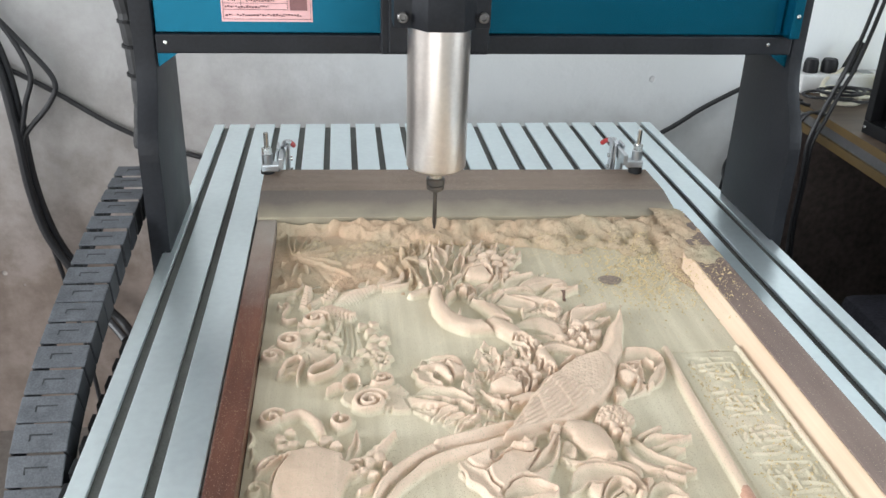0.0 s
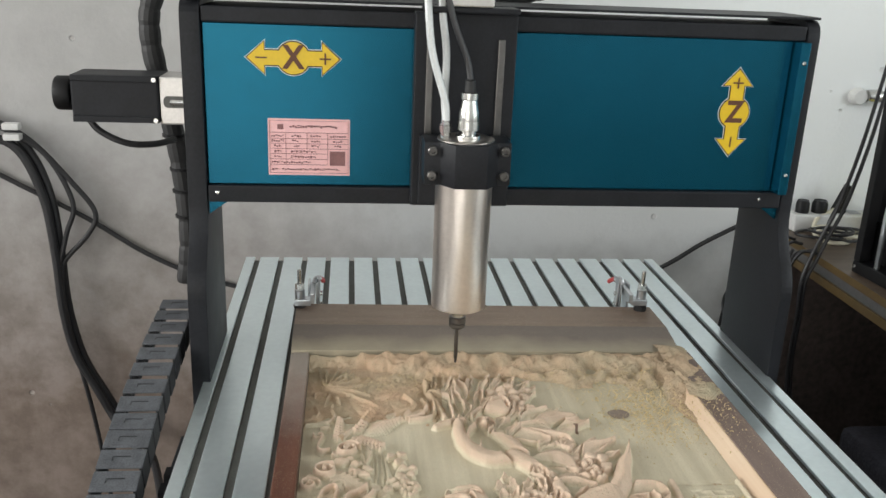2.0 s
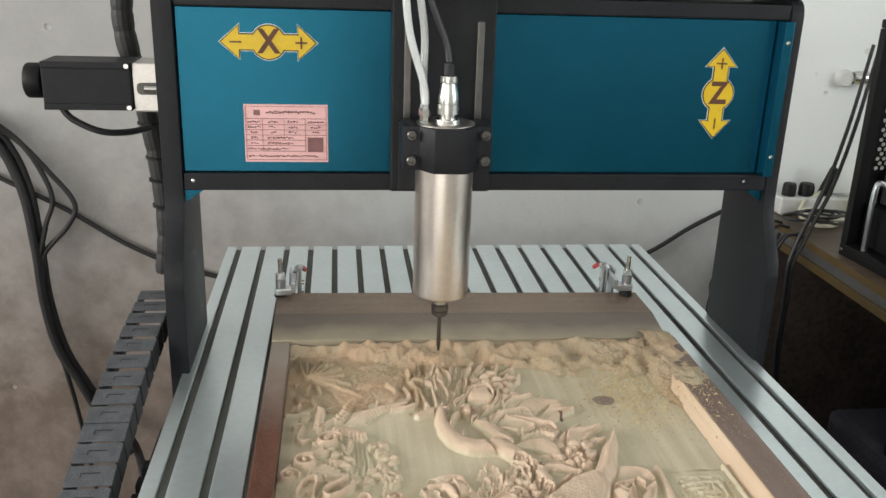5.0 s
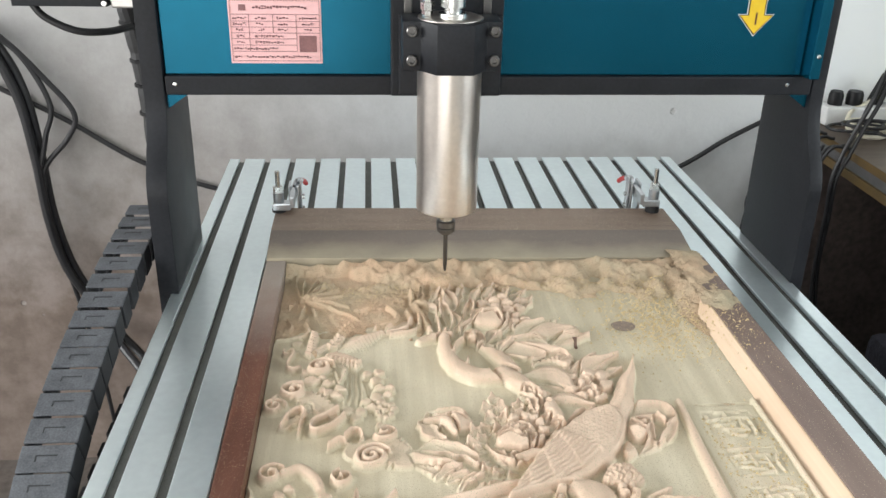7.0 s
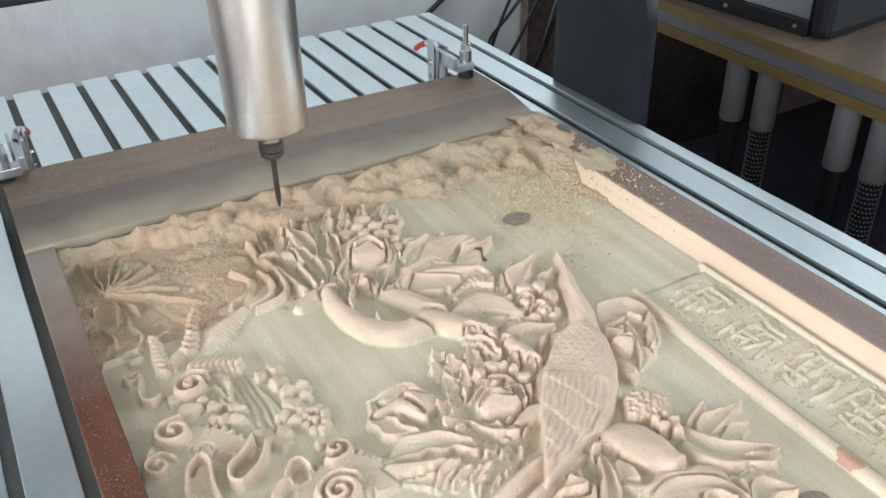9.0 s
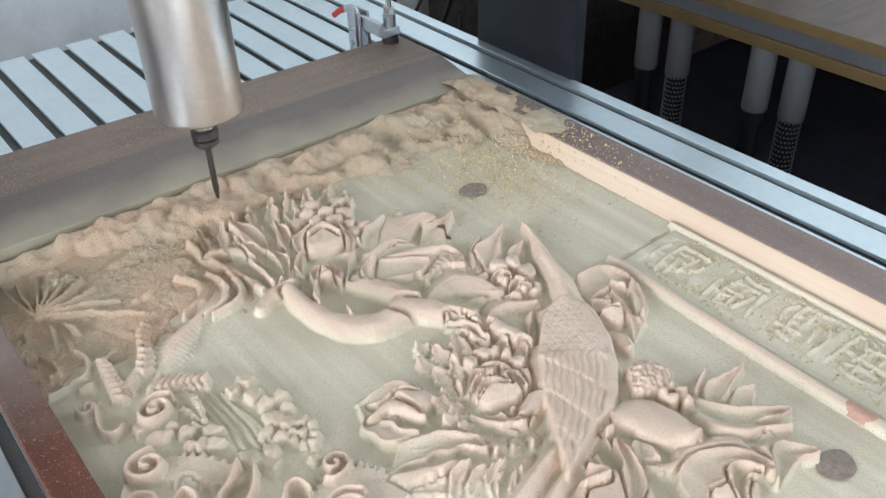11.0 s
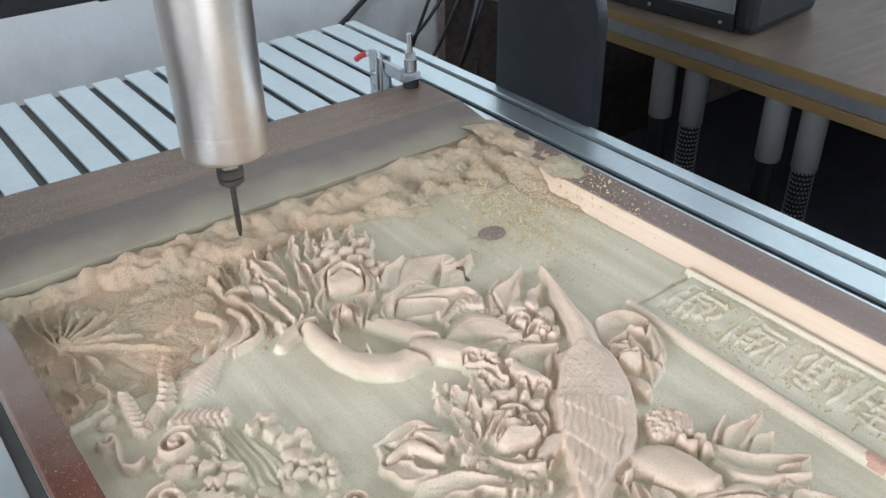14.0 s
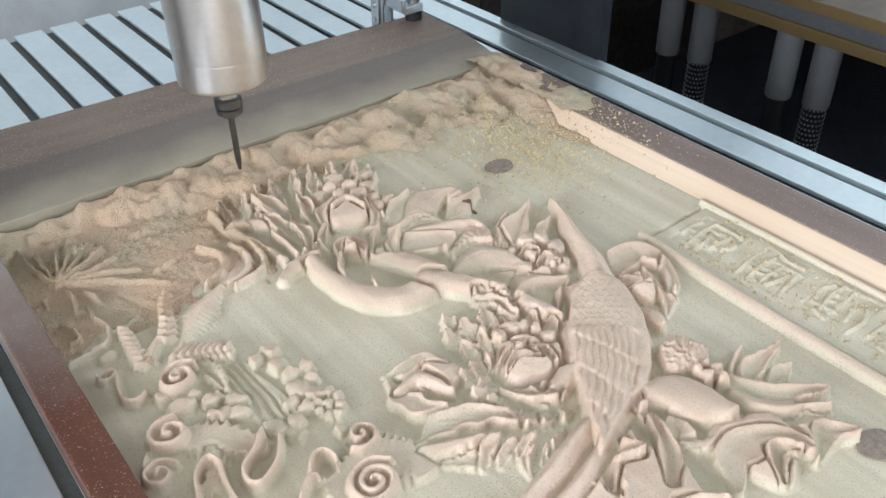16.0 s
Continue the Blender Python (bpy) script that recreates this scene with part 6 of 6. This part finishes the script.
# white tubes, coloured grey for the shade below the desk
for y0 in (1.455, 1.260):
    for k in (0, 1):
        y = y0 - 0.050 * k
        t = thing("plastic_tube", "white plastic tube hanging under the desk, darkened for its shade", "tube", "tubes under the desk")
        part("tube", lathe([(0.0170, 0.634), (0.0180, 0.636), (0.0180, 0.7368)], (0.752 + 0.012 * k, y, 0), "z", 24), SHADED_TUBE, t, "", 40)
        mesh_ = bmesh.new()
        lathe([(0.015, 0.5105), (0.015, 0.6335)], (0.752 + 0.012 * k, y, 0), "z", 20, mesh_)
        part("sleeve", mesh_, BLACK_PLASTIC, t, "black perforated sleeve", 40)
        if k:
            dots = bmesh.new()
            for r in range(16):
                for a in range(18):
                    an = 2 * math.pi * (a + 0.5 * (r % 2)) / 18
                    c = (0.752 + 0.012 * k + 0.0150 * math.cos(an), y + 0.0150 * math.sin(an), 0.524 + 0.0072 * r)
                    box(c[0] - 0.0011, c[0] + 0.0011, c[1] - 0.0011, c[1] + 0.0011, c[2] - 0.0011, c[2] + 0.0011, bm=dots)
            part("perforation", dots, GREY_TRIM, t)

# ---- computer with its side open ----
pc = thing("computer_tower", "black desktop computer with its side panel off", "computer")
PX0, PX1, PY0, PY1, PZ = 0.842, 1.024, 1.405, 1.735, DZ + 0.0005
part("base_rail", box(PX0, PX1, PY0, PY1, PZ, PZ + 0.022, 0.002), BLACK_PLASTIC, pc)
part("rear_post", box(PX0, PX0 + 0.022, PY1 - 0.016, PY1, PZ + 0.0225, PZ + 0.40, 0.002), BLACK_PLASTIC, pc)
part("front_panel", box(PX0, PX1, PY0 - 0.030, PY0, PZ, PZ + 0.42, 0.012), BLACK_PLASTIC, pc)
part("roof", box(PX0, PX1, PY0 + 0.0005, PY1, PZ + 0.4005, PZ + 0.415, 0.003), BLACK_PLASTIC, pc)
part("far_side", box(PX1 - 0.006, PX1, PY0 + 0.0005, PY1 - 0.0005, PZ + 0.0225, PZ + 0.40), BLACK_PLASTIC, pc)
rear = part("rear_panel", box(PX0 + 0.0225, PX1 - 0.0065, PY1 - 0.004, PY1, PZ + 0.0225, PZ + 0.40), BLACK_PLASTIC, pc, "perforated black rear panel")
holes = bmesh.new()
for r in range(22):
    for c in range(10):
        x, z = PX0 + 0.04 + 0.0125 * c + 0.006 * (r % 2), PZ + 0.16 + 0.0085 * r
        prism([(x + 0.0038 * math.cos(a * math.pi / 3), z + 0.0038 * math.sin(a * math.pi / 3)) for a in range(6)], "y", PY1 - 0.0052, PY1 - 0.0042, bm=holes)
part("perforation", holes, WHITE_VINYL, rear, "pale hexagonal holes")
part("tray", box(PX0 + 0.05, PX0 + 0.054, PY0 + 0.12, PY1 - 0.02, PZ + 0.10, PZ + 0.39), ZINC, pc, "bare metal motherboard tray")
low = part("drive_cage", box(PX0 + 0.006, PX0 + 0.05, PY0 + 0.004, PY0 + 0.115, PZ + 0.0225, PZ + 0.38, 0.001), ZINC, pc, "bare metal drive cage")
for z in (0.05, 0.09, 0.13, 0.2, 0.26):
    part("slot", box(PX0 + 0.0045, PX0 + 0.0058, PY0 + 0.02, PY0 + 0.085, PZ + z, PZ + z + 0.012), BLACK_PLASTIC, low)
    part("screw", lathe([(0.004, 0), (0.003, -0.002)], (PX0 + 0.0058, PY0 + 0.100, PZ + z), "x", 10), BRIGHT, low)
part("bottom_plate", box(PX0 + 0.004, PX0 + 0.10, PY0 + 0.12, PY1 - 0.15, PZ + 0.0225, PZ + 0.040, 0.001), ZINC, pc)
psu = part("power_supply", box(PX0 + 0.03, PX1 - 0.02, PY1 - 0.145, PY1 - 0.0045, PZ + 0.0225, PZ + 0.095, 0.002), BLACK_PLASTIC, pc)
part("clip", sweep([(PX0 + 0.012, PY1 - 0.05, PZ + 0.02), (PX0 + 0.012, PY1 - 0.05, PZ + 0.135), (PX0 + 0.03, PY1 - 0.05, PZ + 0.14)], 0.005, 8), ZINC, pc)
for y in (PY0 + 0.02, PY0 + 0.14, PY1 - 0.006):
    part("screw", lathe([(0.0035, 0.0), (0.003, -0.0012)], (PX0, y, PZ + 0.011), "x", 10), BRIGHT, pc)

pc.matrix_world = Matrix.Translation((0.764, 1.360, 0)) @ pose(0, 0, 0, 0, 0, 5.0) @ Matrix.Translation((-PX0, -PY0, 0))

# ---- clutter at the back of the desk ----
strip = thing("power_strip", "white power strip against the wall", "power strip")
part("case", box(0.742, 0.99, 1.925, 1.972, DZ + 0.0005, DZ + 0.038, 0.005), WHITE_PLASTIC, strip)
for x in (0.88, 0.92, 0.96):
    part("socket", box(x - 0.012, x + 0.012, 1.935, 1.961, DZ + 0.0382, DZ + 0.0392), GREY_TRIM, strip)
for x, y, z, r in ((0.766, 1.948, DZ + 0.0383, 0.014), (0.804, 1.948, DZ + 0.0383, 0.016)):
    p = thing("power_plug", "black power plug in the strip", "plug", "plugs in the power strip")
    part("plug", lathe([(r, 0), (r, 0.018), (r * 0.8, 0.026)], (x, y, z), "z", 18), BLACK_PLASTIC, p, "", 40)
ad = thing("black_adapter", "black wedge-shaped plug with its lead", "plug")
part("wedge", prism([(0.832, DZ + 0.0385), (0.858, DZ + 0.0385), (0.862, DZ + 0.098), (0.855, DZ + 0.098)], "y", 1.938, 1.958, 0.002), BLACK_PLASTIC, ad)
part("lead", sweep([(0.840, 1.936, DZ + 0.065), (0.805, 1.90, DZ + 0.04), (0.76, 1.84, DZ + 0.02), (0.72, 1.79, DZ + 0.0055), (0.694, 1.765, DZ - 0.02), (0.688, 1.76, DZ - 0.10)], 0.0035), CABLE, ad)
coil = thing("cream_cable", "coiled cream mains cable on the desk", "cable")
part("coil", sweep([(0.835, 1.945, DZ + 0.045), (0.790, 1.925, DZ + 0.03), (0.765, 1.885, DZ + 0.012), (0.770, 1.845, DZ + 0.0065), (0.805, 1.835, DZ + 0.0065), (0.830, 1.865, DZ + 0.0065), (0.815, 1.900, DZ + 0.018), (0.780, 1.905, DZ + 0.018), (0.775, 1.865, DZ + 0.018), (0.810, 1.845, DZ + 0.018), (0.910, 1.865, DZ + 0.0065)], 0.0042), CREAM, coil)
cup = thing("yellow_box", "bright yellow plastic box behind the computer", "box")
part("box", box(0.925, 0.99, 1.855, 1.90, DZ + 0.0005, DZ + 0.10, 0.004), LEMON, cup)
pile = thing("cable_tangle", "tangle of thin black cables on the desk", "cable")
for k in range(5):
    r = random.Random(k)
    cx, cy = 0.775 + r.uniform(-0.02, 0.05), 1.84 + r.uniform(-0.02, 0.03)
    rad = r.uniform(0.03, 0.055)
    part("cable", sweep([(cx + rad * math.cos(a), cy + 0.6 * rad * math.sin(a), DZ + 0.008 + 0.006 * k + r.uniform(0, 0.004)) for a in (j * 0.9 + k for j in range(8))], 0.0028), CABLE, pile)
bundle = thing("cable_bundle", "thick black cables rising from the desk edge", "cable")
for k, dx in enumerate((0.0, 0.014)):
    part("cable", sweep([(0.690 + dx, 1.73, 0.42), (0.676 + dx * 0.5, 1.738, 0.56), (0.676 + dx * 0.5, 1.74, 0.674), (0.673 + dx * 0.6, 1.74, 0.745), (0.684 + dx, 1.745, 0.785), (0.703 + dx, 1.75, 0.832), (0.729 + dx, 1.755, 0.895), (0.78 + dx, 1.80, 1.0), (0.85 + dx, 1.88, 1.14)], 0.0036), CABLE, bundle)
for k, pts in enumerate((
    [(0.713, 1.860, DZ + 0.006), (0.683, 1.860, DZ + 0.004), (0.638, 1.900, 0.70), (0.628, 1.955, 0.63), (0.628, 1.930, 0.585), (0.633, 1.870, 0.57), (0.648, 1.830, 0.62), (0.658, 1.810, 0.69), (0.678, 1.800, DZ + 0.004)],
    [(0.713, 1.900, DZ + 0.006), (0.673, 1.900, DZ), (0.638, 1.950, 0.64), (0.633, 1.970, 0.55), (0.628, 1.960, 0.42)],
    [(0.713, 1.830, DZ + 0.006), (0.678, 1.830, DZ), (0.638, 1.870, 0.66), (0.628, 1.920, 0.57), (0.628, 1.940, 0.45)],
    [(0.713, 1.790, DZ + 0.006), (0.673, 1.790, DZ - 0.01), (0.638, 1.800, 0.66), (0.633, 1.850, 0.55), (0.628, 1.880, 0.40)],
    [(0.713, 1.770, DZ + 0.006), (0.676, 1.775, DZ), (0.653, 1.800, 0.68), (0.643, 1.830, 0.59), (0.643, 1.800, 0.50), (0.648, 1.770, 0.47), (0.658, 1.790, 0.55), (0.668, 1.800, 0.64)],
)):
    lp = thing("hanging_cable", "black cable looped below the desk edge", "cable", "cables looped behind the side plate")
    part("cable", sweep(pts, 0.0032), CABLE, lp)

outlet = thing("wall_valve", "white wall fitting with a metal cap", "wall fitting")
part("collar", lathe([(0.018, 0), (0.018, -0.012), (0.014, -0.02)], (0.870, 2.0, 1.062), "y", 20), WHITE_PLASTIC, outlet, "", 40)
part("cap", lathe([(0.012, 0), (0.014, 0.008), (0.014, 0.03), (0.010, 0.034)], (0.885, 1.985, 1.064), "x", 14), BRIGHT, outlet, "nickel cap", 40)

# ---- cables along the wall ----
wallcab = thing("wall_cable", "black cable slung along the wall", "cable")
part("cable", sweep([(-0.95, 1.988, 0.925), (-0.811, 1.988, 0.847), (-0.697, 1.988, 0.784), (-0.571, 1.988, 0.702), (-0.432, 1.988, 0.645), (-0.2, 1.988, 0.60), (0.1, 1.988, 0.59), (0.36, 1.988, 0.625), (0.495, 1.988, 0.687), (0.577, 1.988, 0.740), (0.66, 1.988, 0.785), (0.70, 1.985, 0.806), (0.735, 1.975, 0.815)], 0.0048), CABLE, wallcab)
drop = thing("cable_harness", "bundle of black cables hanging by the wall", "cable")
for k, pts in enumerate((
    [(-0.92, 1.975, 1.00), (-0.83, 1.975, 0.962), (-0.785, 1.975, 0.90), (-0.763, 1.975, 0.82), (-0.756, 1.975, 0.72), (-0.752, 1.975, 0.60), (-0.732, 1.975, 0.49), (-0.695, 1.972, 0.41), (-0.655, 1.965, 0.335), (-0.59, 1.9, 0.29), (-0.50, 1.6, 0.30)],
    [(-0.92, 1.96, 0.955), (-0.82, 1.96, 0.935), (-0.775, 1.96, 0.84), (-0.762, 1.96, 0.72), (-0.758, 1.96, 0.60), (-0.742, 1.96, 0.50), (-0.705, 1.958, 0.42), (-0.668, 1.95, 0.345), (-0.60, 1.88, 0.30)],
    [(-0.92, 1.975, 1.01), (-0.80, 1.97, 0.950), (-0.72, 1.97, 0.86), (-0.682, 1.97, 0.80), (-0.70, 1.97, 0.755), (-0.748, 1.968, 0.70), (-0.757, 1.962, 0.65)],
    [(-0.82, 1.968, 0.958), (-0.76, 1.968, 0.91), (-0.722, 1.968, 0.82), (-0.738, 1.965, 0.76), (-0.755, 1.962, 0.70)],
    [(-0.757, 1.962, 0.62), (-0.742, 1.965, 0.50), (-0.722, 1.97, 0.36), (-0.705, 1.97, 0.2), (-0.69, 1.96, 0.006)],
)):
    part("cable", sweep(pts, (0.0085, 0.0085, 0.005, 0.005, 0.0045)[k]), CABLE, drop)
for z in (0.965, 0.945):
    part("connector", box(-0.83, -0.80, 1.945, 1.965, z, z + 0.012, 0.002), WHITE_PLASTIC, drop, "white cable connector")
drop.location.x = 0.008
loop = thing("side_hose", "black cable loop beside the machine stand", "cable")
part("cable", sweep([(-0.52, 1.45, 0.42), (-0.47, 1.38, 0.46), (-0.43, 1.33, 0.49), (-0.395, 1.32, 0.53), (-0.375, 1.34, 0.60)], 0.0085, 10, 8, 0.06), CABLE, loop)

# ---- dust brush on the bed ----
brush = thing("dust_brush", "flat dust brush with black bristles on the bed", "brush")
part("handle", prism(rounded([(-0.291, 0.60), (-0.269, 0.60), (-0.265, 0.735), (-0.295, 0.735)], [0.008, 0.008, 0.002, 0.002]), "z", BED + 0.001, BED + 0.013, 0.002), WOOD, brush)
part("ferrule", box(-0.296, -0.264, 0.7355, 0.755, BED + 0.001, BED + 0.014, 0.001), ZINC, brush)
br = bmesh.new()
rb = random.Random(2)
for k in range(260):
    x, z = rb.uniform(-0.295, -0.265), BED + rb.uniform(0.002, 0.013)
    sweep([(x, 0.7555, z), (x + rb.uniform(-0.003, 0.003), 0.797 + rb.uniform(-0.008, 0.004), z + rb.uniform(-0.0005, 0.004))], 0.0006, 3, 1, bm=br)
part("bristles", br, BLACK_PLASTIC, brush, "black bristles")
